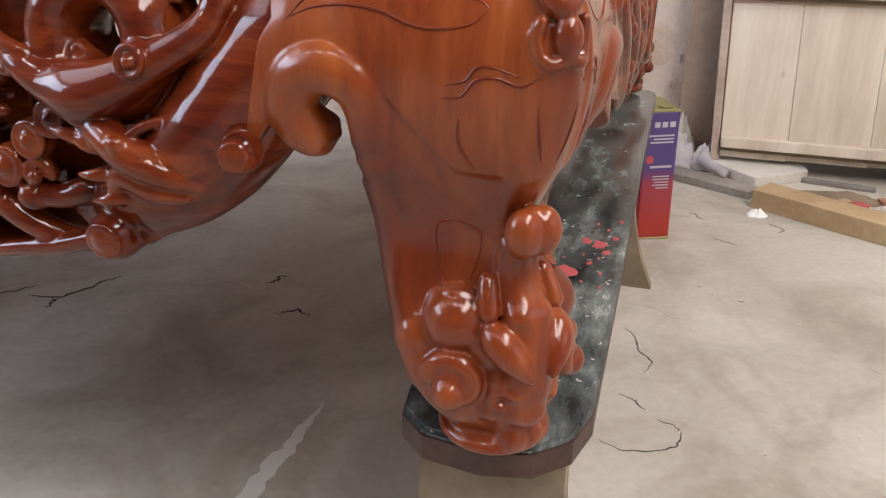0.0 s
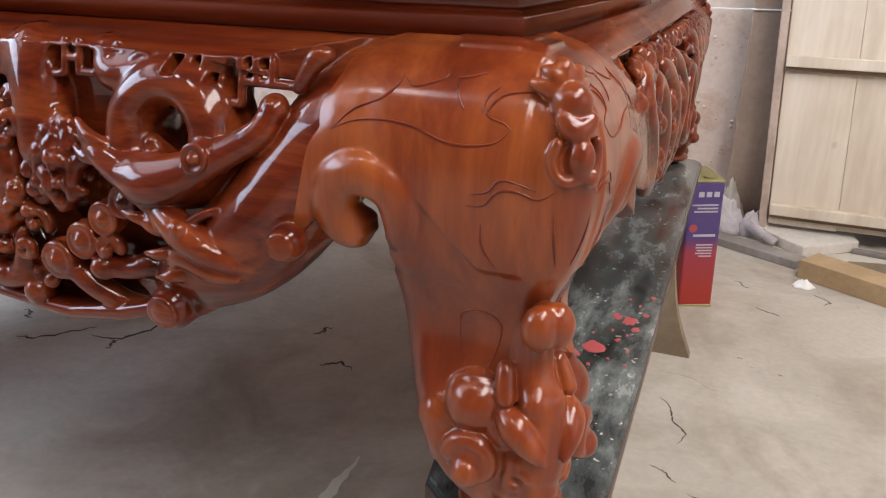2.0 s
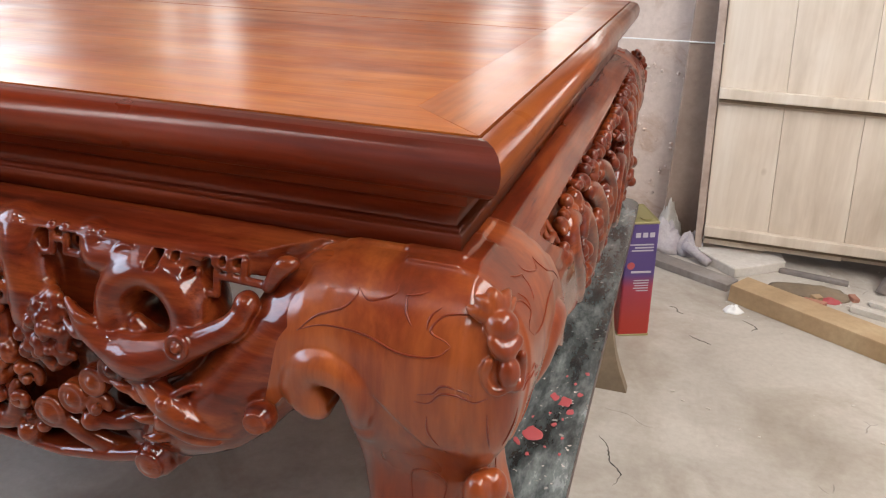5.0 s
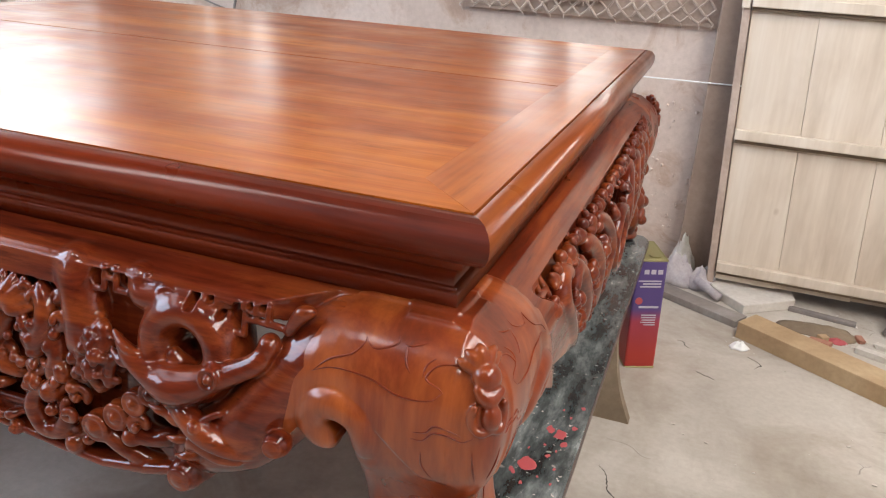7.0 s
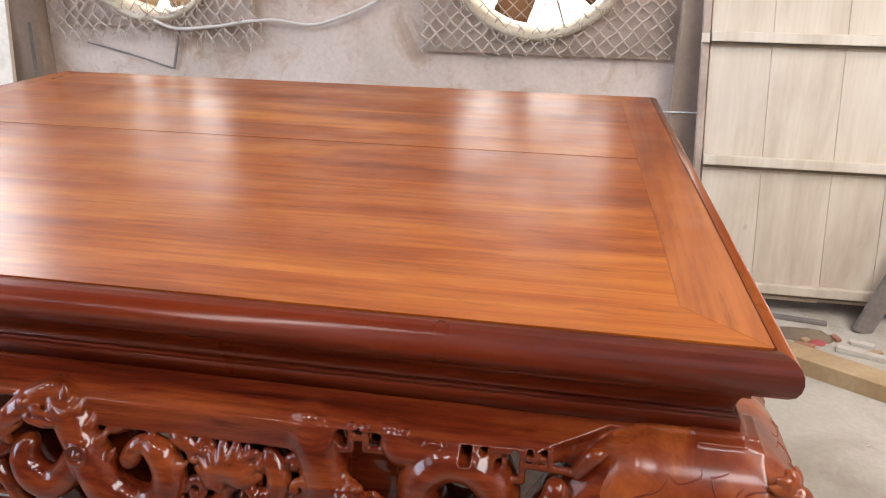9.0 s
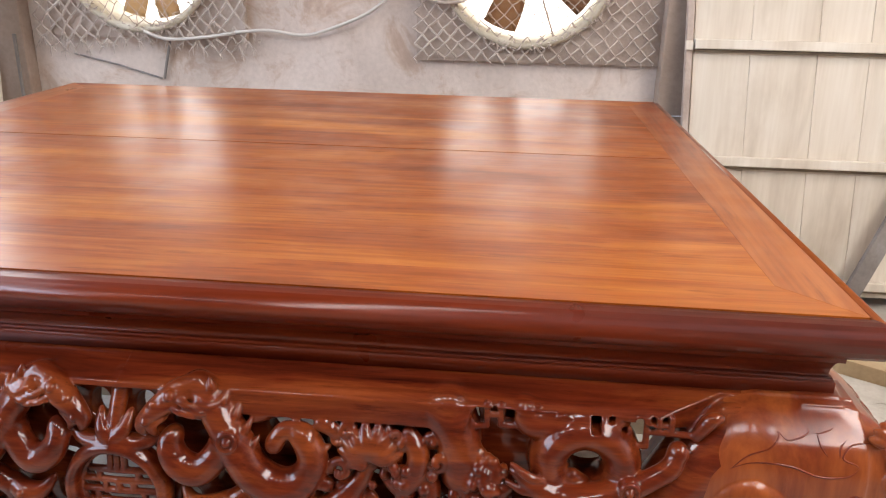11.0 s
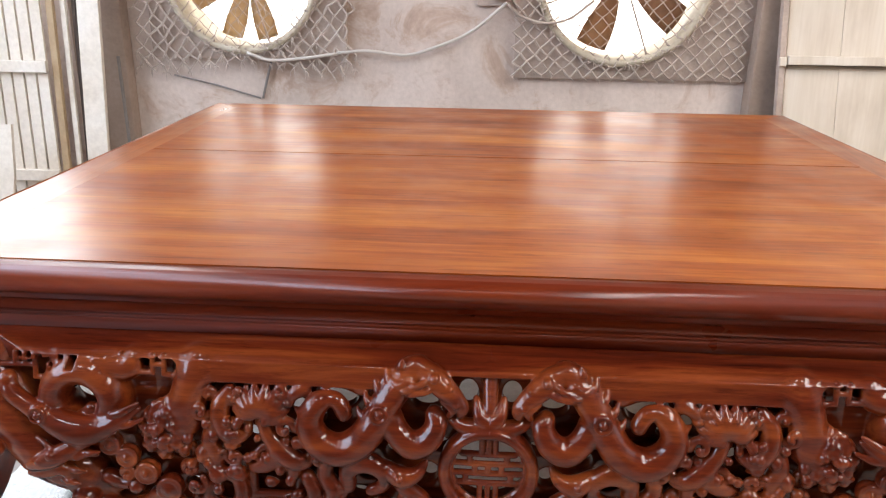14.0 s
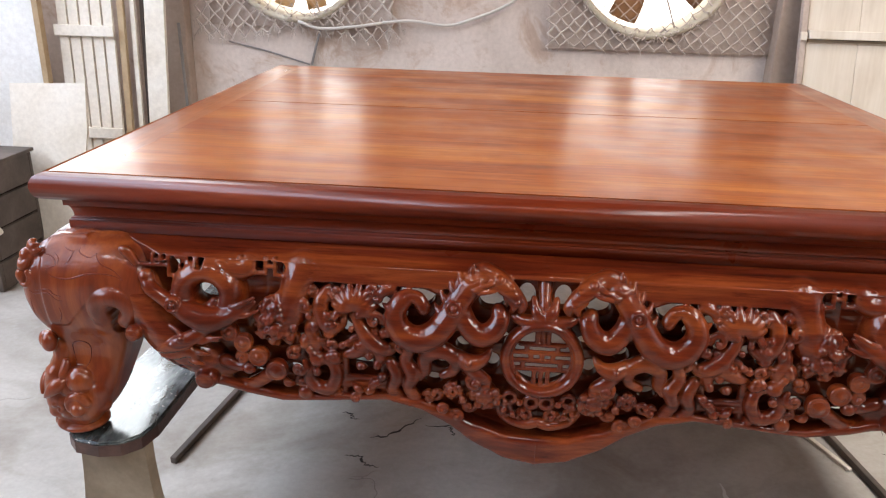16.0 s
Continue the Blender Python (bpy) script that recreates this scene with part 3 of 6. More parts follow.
# moulded edge and waist: (outward from the waist, height)
GROOVE = 0.0360
BULL = [(GROOVE, 0.9275), (GROOVE + 0.0015, 0.9290), (0.044, 0.9285), (0.0515, 0.9255), (0.0570, 0.9200), (0.0605, 0.9120), (0.0615, 0.9030), (0.0603, 0.8940), (0.0570, 0.8860), (0.0510, 0.8800), (0.0440, 0.8770), (0.0330, 0.8762), (0.0330, 0.900)]
WAIST = [(0.0, 0.8785), (0.0320, 0.8785), (0.0320, 0.8748), (0.0232, 0.8740), (0.0228, 0.8600), (0.0200, 0.8585), (0.0165, 0.8575), (0.0135, 0.8520), (0.0113, 0.8445), (0.0104, 0.8365), (0.0110, 0.8342), (0.0150, 0.8335),
         (0.0150, 0.8300), (0.0178, 0.8292), (0.0182, 0.8270), (0.0182, 0.8095), (-0.03, 0.8080)]


def side_run(name, prof, side, material, label=""):
    """One mitred run of a moulding along one side of the table."""
    verts, faces, n = [], [], len(prof)
    for o, z in prof:
        a, b = HX + o, HY + o
        p0, p1 = {"front": ((-a, -b), (a, -b)), "back": ((a, b), (-a, b)), "right": ((a, -b), (a, b)), "left": ((-a, b), (-a, -b))}[side]
        verts += [T(*p0, z), T(*p1, z)]
    for i in range(n - 1):
        faces.append((2 * i, 2 * i + 2, 2 * i + 3, 2 * i + 1))
    faces += [tuple(range(0, 2 * n, 2))[::-1], tuple(range(1, 2 * n, 2)), (0, 1, 2 * n - 1, 2 * n - 2)]
    ob = mesh_ob(name, verts, faces, material, table, label)
    for p in ob.data.polygons:
        p.use_smooth = len(p.vertices) == 4 and p.index < n - 1
    return ob


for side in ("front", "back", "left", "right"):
    # front and back runs take the shaded tone, sides the lit one
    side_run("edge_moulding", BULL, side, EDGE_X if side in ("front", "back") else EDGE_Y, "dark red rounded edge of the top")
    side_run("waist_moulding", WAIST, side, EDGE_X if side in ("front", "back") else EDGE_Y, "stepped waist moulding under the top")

# top boards inside the edge
TZ, TB = 0.930, 0.8885


def board(name, outline, material, label="", z=TZ):
    bm = bmesh.new()
    lo = [bm.verts.new(T(x, y, TB)) for x, y in outline]
    hi = [bm.verts.new(T(x, y, z)) for x, y in outline]
    n = len(outline)
    bm.faces.new(hi)
    bm.faces.new(lo[::-1])
    for i in range(n):
        j = (i + 1) % n
        bm.faces.new((lo[i], lo[j], hi[j], hi[i]))
    return part(name, bm, material, table, label)


ax, ay, gap = HX + GROOVE - 0.0018, HY + GROOVE - 0.0018, 0.0003
RW = 0.086
for s in (-1, 1):
    o = [(s * ax, -ay), (s * ax, ay), (s * (ax - RW), ay - RW), (s * (ax - RW), -ay + RW)]
    board("side_rail", o, TOP_Y, "cross rail of the top with mitred ends")
yf, yb, ym = -ay, ay, 0.022
rows = [yf, yf + RW, yf + RW + 0.30, ym, ym + 0.33, yb - RW, yb]
for i, (a, b) in enumerate(zip(rows, rows[1:])):
    g0 = 0.0030 if abs(a - ym) < 1e-6 else 0.00004
    g1 = 0.0030 if abs(b - ym) < 1e-6 else 0.00004
    xa, xb = ax - RW - gap, ax - RW - gap
    if i == 0:
        o = [(-ax + 0.001, a), (ax - 0.001, a), (xb, b - g1), (-xb, b - g1)]
    elif i == len(rows) - 2:
        o = [(-xa, a + g0), (xa, a + g0), (ax - 0.001, b), (-ax + 0.001, b)]
    else:
        o = [(-xa, a + g0), (xa, a + g0), (xb, b - g1), (-xb, b - g1)]
    board("top_plank", o, TOP_X)
board("joint", [(-ax + RW + 0.001, ym - 0.0029), (ax - RW - 0.001, ym - 0.0029), (ax - RW - 0.001, ym + 0.0029), (-ax + RW + 0.001, ym + 0.0029)], DARK, "dark open joint between the planks", TZ - 0.0012)

# carved apron: u from the middle, d outward, z up


def low_edge(u):
    """The lower outline of the apron."""
    us = np.array([0.0, 0.06, 0.12, 0.164, 0.22, 0.285, 0.387, 0.49, 0.56, 0.60, 0.65, 0.72, 0.785, 0.81, 0.84])
    zs = np.array([0.397, 0.406, 0.438, 0.475, 0.508, 0.526, 0.516, 0.507, 0.518, 0.530, 0.538, 0.584, 0.642, 0.688, 0.722])
    return np.interp(u, us, zs)


def carve(step):
    c = Clay((-0.012, -0.065, 0.386), (0.84, 0.062, 0.812), step)
    rnd = random.Random(5)

    def S(pts, k=0.004, cut=False, flat=1.0):
        c.stroke(pts, k, cut, 6, flat)

    def B(u, z, r, d=0.0, k=0.003, squash=(1, 1, 1)):
        c.ball((u, d, z), r, k, False, squash)

    def coin(u, z, r, d=0.02):
        """A flat disc with a raised rim and boss."""
        c.ball((u, d - 0.006, z), r, 0.002, False, (1, 0.8, 1))
        c.ring((u, d + 0.004, z), r * 0.78, r * 0.2, 0.0012)
        c.ball((u, d + 0.005, z), r * 0.38, 0.0012)

    def curl(u, z, R, rot, d=0.012, turn=1, r=0.0058):
        """A small spiral cloud."""
        pts = []
        for i in range(10):
            a, q = rot + turn * 0.72 * i, R * (1 - 0.085 * i)
            pts.append((u + q * math.cos(a), d + 0.0012 * i, z + q * math.sin(a), r - 0.00018 * i))
        S(pts, 0.0016)

    # top rail, bottom lip and the smooth flank that runs into the leg
    def rail(u, d, z):
        low = np.interp(u, [0.0, 0.10, 0.125, 0.155, 0.445, 0.470, 0.485, 0.55, 0.66, 0.80], [0.778, 0.778, 0.770, 0.753, 0.753, 0.760, 0.785, 0.785, 0.785, 0.76])
        shelf = 0.8095 - 0.35 * np.maximum(d + 0.034, 0) - 9.0 * np.maximum(d - 0.004, 0) ** 2
        return np.maximum(np.maximum(low - z, z - shelf), np.maximum(d - np.interp(u, [0.72, 0.80], [0.0225, -0.025]), -0.040 - d)) * 0.9
    c.field(rail, 0.005)

    def lip(u, d, z):
        lo = low_edge(u)
        th = np.interp(u, [0, 0.10, 0.18, 0.26, 0.45, 0.52, 0.60], [0.064, 0.052, 0.030, 0.014, 0.012, 0.018, 0.02])
        mid = lo + th / 2
        r = np.minimum(th / 2, 0.013)
        a, b = np.abs(z - mid) - th / 2 + r, np.abs(d - 0.004) - 0.026 + r
        return (np.sqrt(np.maximum(a, 0) ** 2 + np.maximum(b, 0) ** 2) + np.minimum(np.maximum(a, b), 0) - r) * 0.8 + np.where(u > 0.66, 0.02, 0)
    c.field(lip, 0.004)

    def flank(u, d, z):
        lo = low_edge(u)
        top = np.interp(u, [0.50, 0.56, 0.62, 0.67, 0.71, 0.745, 0.775, 0.80, 0.84], [0.535, 0.566, 0.596, 0.626, 0.662, 0.715, 0.772, 0.796, 0.800])
        dome = np.sqrt(np.clip(1 - np.abs((z - (lo + top) / 2) / (0.5 * (top - lo) + 0.004)) ** 2.0, 0, 1))
        crest = np.where(z > (lo + top) / 2, np.maximum(dome, np.clip((u - 0.79) / 0.05, 0, 1)), 1.0)
        swell = (np.interp(u, [0.56, 0.66, 0.74, 0.80], [0.004, 0.010, 0.012, -0.010]) * crest + 0.020 * dome) * np.clip((u - 0.50) / 0.08, 0, 1)
        return np.maximum(np.maximum((lo - z) * 0.8, (z - top) * 0.75), np.maximum(np.abs(d + 0.010) - swell, 0.50 - u)) * 0.9
    c.field(flank, 0.006)
    S([(0.835, -0.030, 0.750, 0.042), (0.792, -0.018, 0.732, 0.036), (0.756, -0.006, 0.690, 0.036), (0.718, 0.001, 0.640, 0.034), (0.675, 0.002, 0.604, 0.030), (0.635, -0.004, 0.578, 0.027)], 0.020)
    S([(0.830, -0.020, 0.764, 0.028), (0.795, -0.016, 0.730, 0.028), (0.765, -0.012, 0.678, 0.028), (0.720, -0.010, 0.622, 0.028), (0.670, -0.009, 0.586, 0.024)], 0.025)

    # thick ground behind the figures, with its piercings
    def ground(u, d, z):
        lo = low_edge(u) + 0.012
        hole = np.hypot(u, z - 0.629) - 0.066
        front = np.interp(u, [0.0, 0.46, 0.52, 0.66], [-0.012, -0.012, -0.004, -0.008]) + np.interp(z, [0.70, 0.74, 0.77], [0.0, 0.004, 0.014])
        return np.maximum(np.maximum(np.maximum(lo - z, z - 0.79), np.maximum(np.maximum(d - front, -0.038 - d), u - 0.68)), -hole)
    c.field(ground, 0.003)
    for u, z, a, b in ((0.236, 0.727, 0.024, 0.018), (0.300, 0.735, 0.012, 0.009), (0.299, 0.703, 0.012, 0.012), (0.096, 0.724, 0.017, 0.012), (0.033, 0.740, 0.011, 0.018), (0.165, 0.669, 0.013, 0.010),
                       (0.086, 0.656, 0.018, 0.009), (0.289, 0.656, 0.010, 0.012), (0.326, 0.668, 0.010, 0.014), (0.144, 0.638, 0.011, 0.010), (0.330, 0.590, 0.030, 0.011), (0.185, 0.602, 0.014, 0.011),
                       (0.373, 0.654, 0.010, 0.010), (0.090, 0.605, 0.010, 0.012), (0.273, 0.617, 0.010, 0.011), (0.385, 0.744, 0.013, 0.008), (0.360, 0.542, 0.022, 0.005),
                       (0.482, 0.748, 0.007, 0.026), (0.410, 0.575, 0.012, 0.012), (0.072, 0.513, 0.010, 0.008), (0.200, 0.560, 0.012, 0.009), (0.728, 0.752, 0.015, 0.013), (0.226, 0.738, 0.022, 0.010), (0.557, 0.550, 0.026, 0.008),
                       (0.455, 0.625, 0.010, 0.008), (0.030, 0.478, 0.006, 0.005), (0.250, 0.565, 0.009, 0.010), (0.636, 0.719, 0.026, 0.019), (0.135, 0.585, 0.009, 0.008), (0.118, 0.655, 0.010, 0.006), (0.222, 0.612, 0.007, 0.012), (0.402, 0.642, 0.009, 0.009), (0.424, 0.705, 0.007, 0.010), (0.472, 0.562, 0.010, 0.008), (0.492, 0.620, 0.009, 0.007), (0.530, 0.572, 0.010, 0.007), (0.545, 0.655, 0.010, 0.012), (0.444, 0.665, 0.008, 0.010), (0.350, 0.655, 0.008, 0.008), (0.262, 0.690, 0.007, 0.007)):
        c.ball((u, -0.02, z), 0.01, 0.003, True, (a * 142, 7, b * 142))

    # medallion with the longevity sign
    c.ring((0, 0.012, 0.629), 0.066, 0.0105, 0.002, 1.6)
    c.ring((0, 0.006, 0.629), 0.0545, 0.003, 0.001, 1.6)
    b = 0.0048
    for z, w in ((0.654, 0.040), (0.638, 0.053), (0.622, 0.053), (0.606, 0.044)):
        S([(-0.02, 0.006, z, b), (w, 0.006, z, b)], 0.001)
    for u, z0, z1 in ((0.0, 0.566, 0.606), (0.0, 0.654, 0.690), (0.020, 0.622, 0.638), (0.034, 0.606, 0.622), (0.028, 0.638, 0.654), (0.0, 0.622, 0.638), (0.012, 0.575, 0.606), (0.010, 0.654, 0.682)):
        S([(u, 0.006, z0, b), (u, 0.006, z1, b)], 0.001)
    # crest over the medallion
    S([(0.0, 0.010, 0.702, 0.012), (0.0, 0.010, 0.735, 0.010), (0.0, 0.0, 0.785, 0.013)])
    S([(0.0, 0.014, 0.706, 0.011), (0.016, 0.018, 0.722, 0.008), (0.021, 0.012, 0.744, 0.004)])
    S([(0.0, 0.012, 0.702, 0.011), (0.040, 0.012, 0.702, 0.010), (0.062, 0.006, 0.716, 0.008)])

    # dragon body with its two hooks
    S([(0.246, 0.022, 0.738, 0.0095), (0.264, 0.024, 0.724, 0.0140), (0.272, 0.024, 0.695, 0.0165), (0.256, 0.024, 0.667, 0.0185), (0.225, 0.024, 0.657, 0.0200),
       (0.192, 0.024, 0.675, 0.0205), (0.172, 0.022, 0.705, 0.0205), (0.150, 0.020, 0.742, 0.0190), (0.128, 0.016, 0.772, 0.0180), (0.108, 0.012, 0.788, 0.015)], 0.009)
    S([(0.246, 0.022, 0.738, 0.0095), (0.231, 0.022, 0.735, 0.0100), (0.220, 0.022, 0.720, 0.0115)])
    B(0.219, 0.716, 0.0125, 0.022)
    S([(0.152, 0.016, 0.722, 0.015), (0.140, 0.020, 0.692, 0.0155), (0.116, 0.022, 0.671, 0.0165), (0.090, 0.022, 0.682, 0.0155), (0.079, 0.020, 0.706, 0.0125), (0.084, 0.018, 0.722, 0.0085)], 0.008)
    S([(0.114, 0.014, 0.790, 0.014), (0.092, 0.022, 0.782, 0.0155), (0.074, 0.026, 0.768, 0.0155), (0.055, 0.026, 0.752, 0.0120), (0.042, 0.022, 0.734, 0.009), (0.044, 0.018, 0.722, 0.006)], 0.004)
    B(0.083, 0.783, 0.0075, 0.040, 0.002)
    B(0.060, 0.768, 0.006, 0.037, 0.002)
    B(0.050, 0.742, 0.006, 0.034, 0.002)
    S([(0.120, 0.034, 0.776, 0.006), (0.136, 0.036, 0.770, 0.005), (0.150, 0.028, 0.776, 0.003)], 0.002)
    S([(0.070, 0.026, 0.748, 0.007), (0.056, 0.028, 0.734, 0.006), (0.060, 0.022, 0.720, 0.004)], 0.002)
    coin(0.163, 0.728, 0.0150, 0.042)
    for u, z, a in ((0.192, 0.716, 0.5), (0.182, 0.738, 0.6), (0.168, 0.756, 0.8), (0.152, 0.774, 0.9), (0.134, 0.792, 1.3), (0.284, 0.716, -0.1), (0.286, 0.694, -0.3)):
        S([(u - 0.012 * math.cos(a), 0.026, z - 0.012 * math.sin(a), 0.0075), (u, 0.026, z, 0.0058), (u + 0.013 * math.cos(a + 0.5), 0.022, z + 0.013 * math.sin(a + 0.5), 0.0015)], 0.002)
    for u, z, e in ((0.096, 0.776, 0.2), (0.088, 0.766, 0.5), (0.100, 0.762, 0.9), (0.112, 0.768, 0.1)):
        S([(u, 0.038, z, 0.005), (u + 0.014, 0.040, z - 0.006 * math.cos(e), 0.0042), (u + 0.028, 0.034, z - 0.012 * math.sin(e), 0.0012)], 0.0016)
    S([(0.190, 0.012, 0.748, 0.009), (0.222, 0.008, 0.757, 0.009), (0.275, 0.004, 0.757, 0.010)])
    S([(0.280, 0.016, 0.748, 0.010), (0.296, 0.020, 0.742, 0.008), (0.306, 0.018, 0.726, 0.006)])
    # cloud arches, birds and bats round the medallion
    S([(0.214, 0.014, 0.592, 0.012), (0.212, 0.020, 0.624, 0.014), (0.184, 0.024, 0.640, 0.0155), (0.158, 0.022, 0.624, 0.013), (0.160, 0.016, 0.598, 0.010), (0.180, 0.014, 0.585, 0.008)], 0.003)
    S([(0.215, 0.014, 0.640, 0.010), (0.240, 0.018, 0.640, 0.012), (0.250, 0.018, 0.612, 0.012), (0.236, 0.020, 0.586, 0.014), (0.245, 0.016, 0.556, 0.012), (0.232, 0.014, 0.532, 0.011)], 0.003)
    S([(0.158, 0.018, 0.632, 0.010), (0.132, 0.026, 0.620, 0.015), (0.108, 0.022, 0.624, 0.010), (0.094, 0.014, 0.640, 0.004)], 0.003)
    S([(0.140, 0.020, 0.612, 0.010), (0.118, 0.022, 0.596, 0.012), (0.098, 0.016, 0.580, 0.010)], 0.003)
    B(0.133, 0.624, 0.006, 0.040, 0.0015)
    for u, z, r in ((0.100, 0.549, 0.031), (0.229, 0.587, 0.017), (0.160, 0.556, 0.020)):
        B(u, z, r * 0.75, 0.006)
        for i in range(11):
            a = 2 * math.pi * i / 11 + rnd.random() * 0.4
            B(u + r * 0.72 * math.cos(a), z + r * 0.72 * math.sin(a), r * 0.27, 0.016 + 0.006 * rnd.random(), 0.0015)
        for i in range(6):
            a = 2 * math.pi * i / 6 + 0.3
            B(u + r * 0.33 * math.cos(a), z + r * 0.33 * math.sin(a), r * 0.24, 0.024, 0.0015)
    for u, z in ((0.026, 0.509), (0.062, 0.518), (0.054, 0.545), (0.014, 0.538), (0.300, 0.542), (0.270, 0.530), (0.325, 0.545)):
        c.ring((u, 0.012, z), 0.0115, 0.0052, 0.0015)
    S([(0.0, 0.014, 0.496, 0.009), (0.022, 0.016, 0.488, 0.008), (0.050, 0.014, 0.494, 0.007), (0.070, 0.01, 0.506, 0.005)])
    # mask with a fringed leaf, lion and ribbons
    for i in range(9):
        a = math.radians(-205 + 26 * i)
        S([(0.348, 0.022, 0.716, 0.009), (0.348 + 0.018 * math.cos(a), 0.030, 0.716 - 0.016 * math.sin(a) - 0.004, 0.0095), (0.348 + 0.038 * math.cos(a), 0.022, 0.716 - 0.031 * math.sin(a), 0.0070)], 0.0024)
    B(0.348, 0.722, 0.020, 0.020, 0.004)
    for u, z in ((0.316, 0.742), (0.380, 0.742), (0.392, 0.730), (0.305, 0.730)):
        curl(u, z, 0.010, u * 40, 0.018, 1, 0.0048)
    S([(0.346, 0.018, 0.70, 0.011), (0.336, 0.022, 0.676, 0.012), (0.322, 0.022, 0.652, 0.015), (0.338, 0.022, 0.628, 0.013), (0.362, 0.018, 0.618, 0.010)], 0.003)
    S([(0.322, 0.024, 0.656, 0.015), (0.302, 0.026, 0.640, 0.015), (0.282, 0.020, 0.632, 0.011), (0.270, 0.014, 0.646, 0.007)], 0.003)
    S([(0.304, 0.022, 0.632, 0.010), (0.298, 0.022, 0.616, 0.009), (0.304, 0.016, 0.604, 0.008)])
    S([(0.398, 0.014, 0.740, 0.010), (0.412, 0.020, 0.716, 0.014), (0.408, 0.022, 0.688, 0.014), (0.392, 0.022, 0.668, 0.012), (0.372, 0.016, 0.676, 0.009)], 0.003)
    S([(0.420, 0.016, 0.690, 0.012), (0.430, 0.018, 0.660, 0.013), (0.420, 0.018, 0.632, 0.012), (0.430, 0.014, 0.610, 0.010)], 0.003)
    # ladder-shaped pavilion
    for z in (0.616, 0.565, 0.550):
        S([(0.290, 0.012, z, 0.0075), (0.372, 0.012, z, 0.0075)], 0.002)
    for u in (0.292, 0.368):
        S([(u, 0.010, 0.620, 0.0085), (u, 0.010, 0.53, 0.0085)], 0.002)
    S([(0.278, 0.018, 0.606, 0.011), (0.266, 0.020, 0.578, 0.012), (0.276, 0.016, 0.550, 0.011), (0.262, 0.014, 0.530, 0.010)])
    S([(0.420, 0.018, 0.606, 0.012), (0.392, 0.020, 0.600, 0.010), (0.382, 0.022, 0.572, 0.012), (0.396, 0.022, 0.544, 0.0135), (0.424, 0.020, 0.546, 0.013), (0.436, 0.018, 0.570, 0.011), (0.428, 0.016, 0.590, 0.008)], 0.003)
    B(0.418, 0.606, 0.0155, 0.024)
    B(0.444, 0.530, 0.0155, 0.020)
    B(0.384, 0.532, 0.010, 0.018)
    # peony cluster
    for i in range(84):
        a, q = rnd.random() * 6.28, math.sqrt(rnd.random())
        B(0.500 + 0.036 * q * math.cos(a), 0.676 + 0.046 * q * math.sin(a), 0.0045 + 0.0045 * rnd.random(), 0.014 + 0.022 * (1 - q * q) + 0.006 * rnd.random(), 0.0016)
    for i in range(7):
        a = 6.28 * i / 7
        S([(0.500, 0.024, 0.676, 0.007), (0.500 + 0.022 * math.cos(a), 0.029, 0.676 + 0.024 * math.sin(a), 0.007), (0.500 + 0.038 * math.cos(a + 0.3), 0.026, 0.676 + 0.044 * math.sin(a + 0.3), 0.005)], 0.002)
    S([(0.448, 0.000, 0.776, 0.022), (0.460, 0.004, 0.744, 0.021), (0.466, 0.008, 0.712, 0.019), (0.466, 0.010, 0.68, 0.014)], 0.016)
    # string of coins and the dragon head on the flank
    for u, z, r in ((0.585, 0.650, 0.0175), (0.559, 0.630, 0.0180), (0.530, 0.604, 0.0195), (0.496, 0.578, 0.0215)):
        coin(u, z, r, 0.028)
    S([(0.728, 0.030, 0.606, 0.004), (0.704, 0.040, 0.616, 0.010), (0.674, 0.044, 0.630, 0.0145), (0.646, 0.040, 0.644, 0.0135), (0.612, 0.028, 0.660, 0.008)], 0.003)
    S([(0.716, 0.036, 0.598, 0.004), (0.690, 0.040, 0.602, 0.008), (0.660, 0.040, 0.612, 0.010), (0.646, 0.034, 0.592, 0.007), (0.640, 0.028, 0.574, 0.004)], 0.003)
    for u, z, e in ((0.626, 0.650, 0.4), (0.634, 0.632, 1.0), (0.636, 0.612, 1.8), (0.648, 0.594, 2.2), (0.612, 0.640, 0.9)):
        S([(u + 0.016, 0.034, z, 0.0065), (u, 0.044, z + 0.004 * math.cos(e), 0.0050), (u - 0.018, 0.044, z + 0.010 * math.cos(e), 0.0014)], 0.002)
    B(0.668, 0.642, 0.0075, 0.055, 0.002)
    B(0.690, 0.628, 0.005, 0.052, 0.0015)
    S([(0.664, 0.046, 0.640, 0.005), (0.684, 0.040, 0.654, 0.004), (0.706, 0.030, 0.660, 0.003)], 0.002)
    S([(0.640, 0.042, 0.636, 0.006), (0.622, 0.042, 0.640, 0.005), (0.604, 0.034, 0.634, 0.003)], 0.002)
    S([(0.510, 0.020, 0.566, 0.014), (0.536, 0.018, 0.546, 0.012), (0.566, 0.010, 0.532, 0.010), (0.60, 0.004, 0.530, 0.010)])
    S([(0.600, 0.014, 0.585, 0.012), (0.575, 0.018, 0.578, 0.010), (0.552, 0.020, 0.580, 0.012)])
    for u, z, r in ((0.634, 0.553, 0.0225), (0.768, 0.640, 0.0165)):
        B(u, z, r, 0.030 if u < 0.7 else 0.042)
        c.ring((u, (0.030 if u < 0.7 else 0.042) + r * 0.72, z), r * 0.60, r * 0.17, 0.001)
    B(0.550, 0.578, 0.0135, 0.026)
    # round loop with its tongue
    R = 0.047
    c.ring((0.630, 0.002, 0.716), R, 0.0265, 0.005, 1.5)
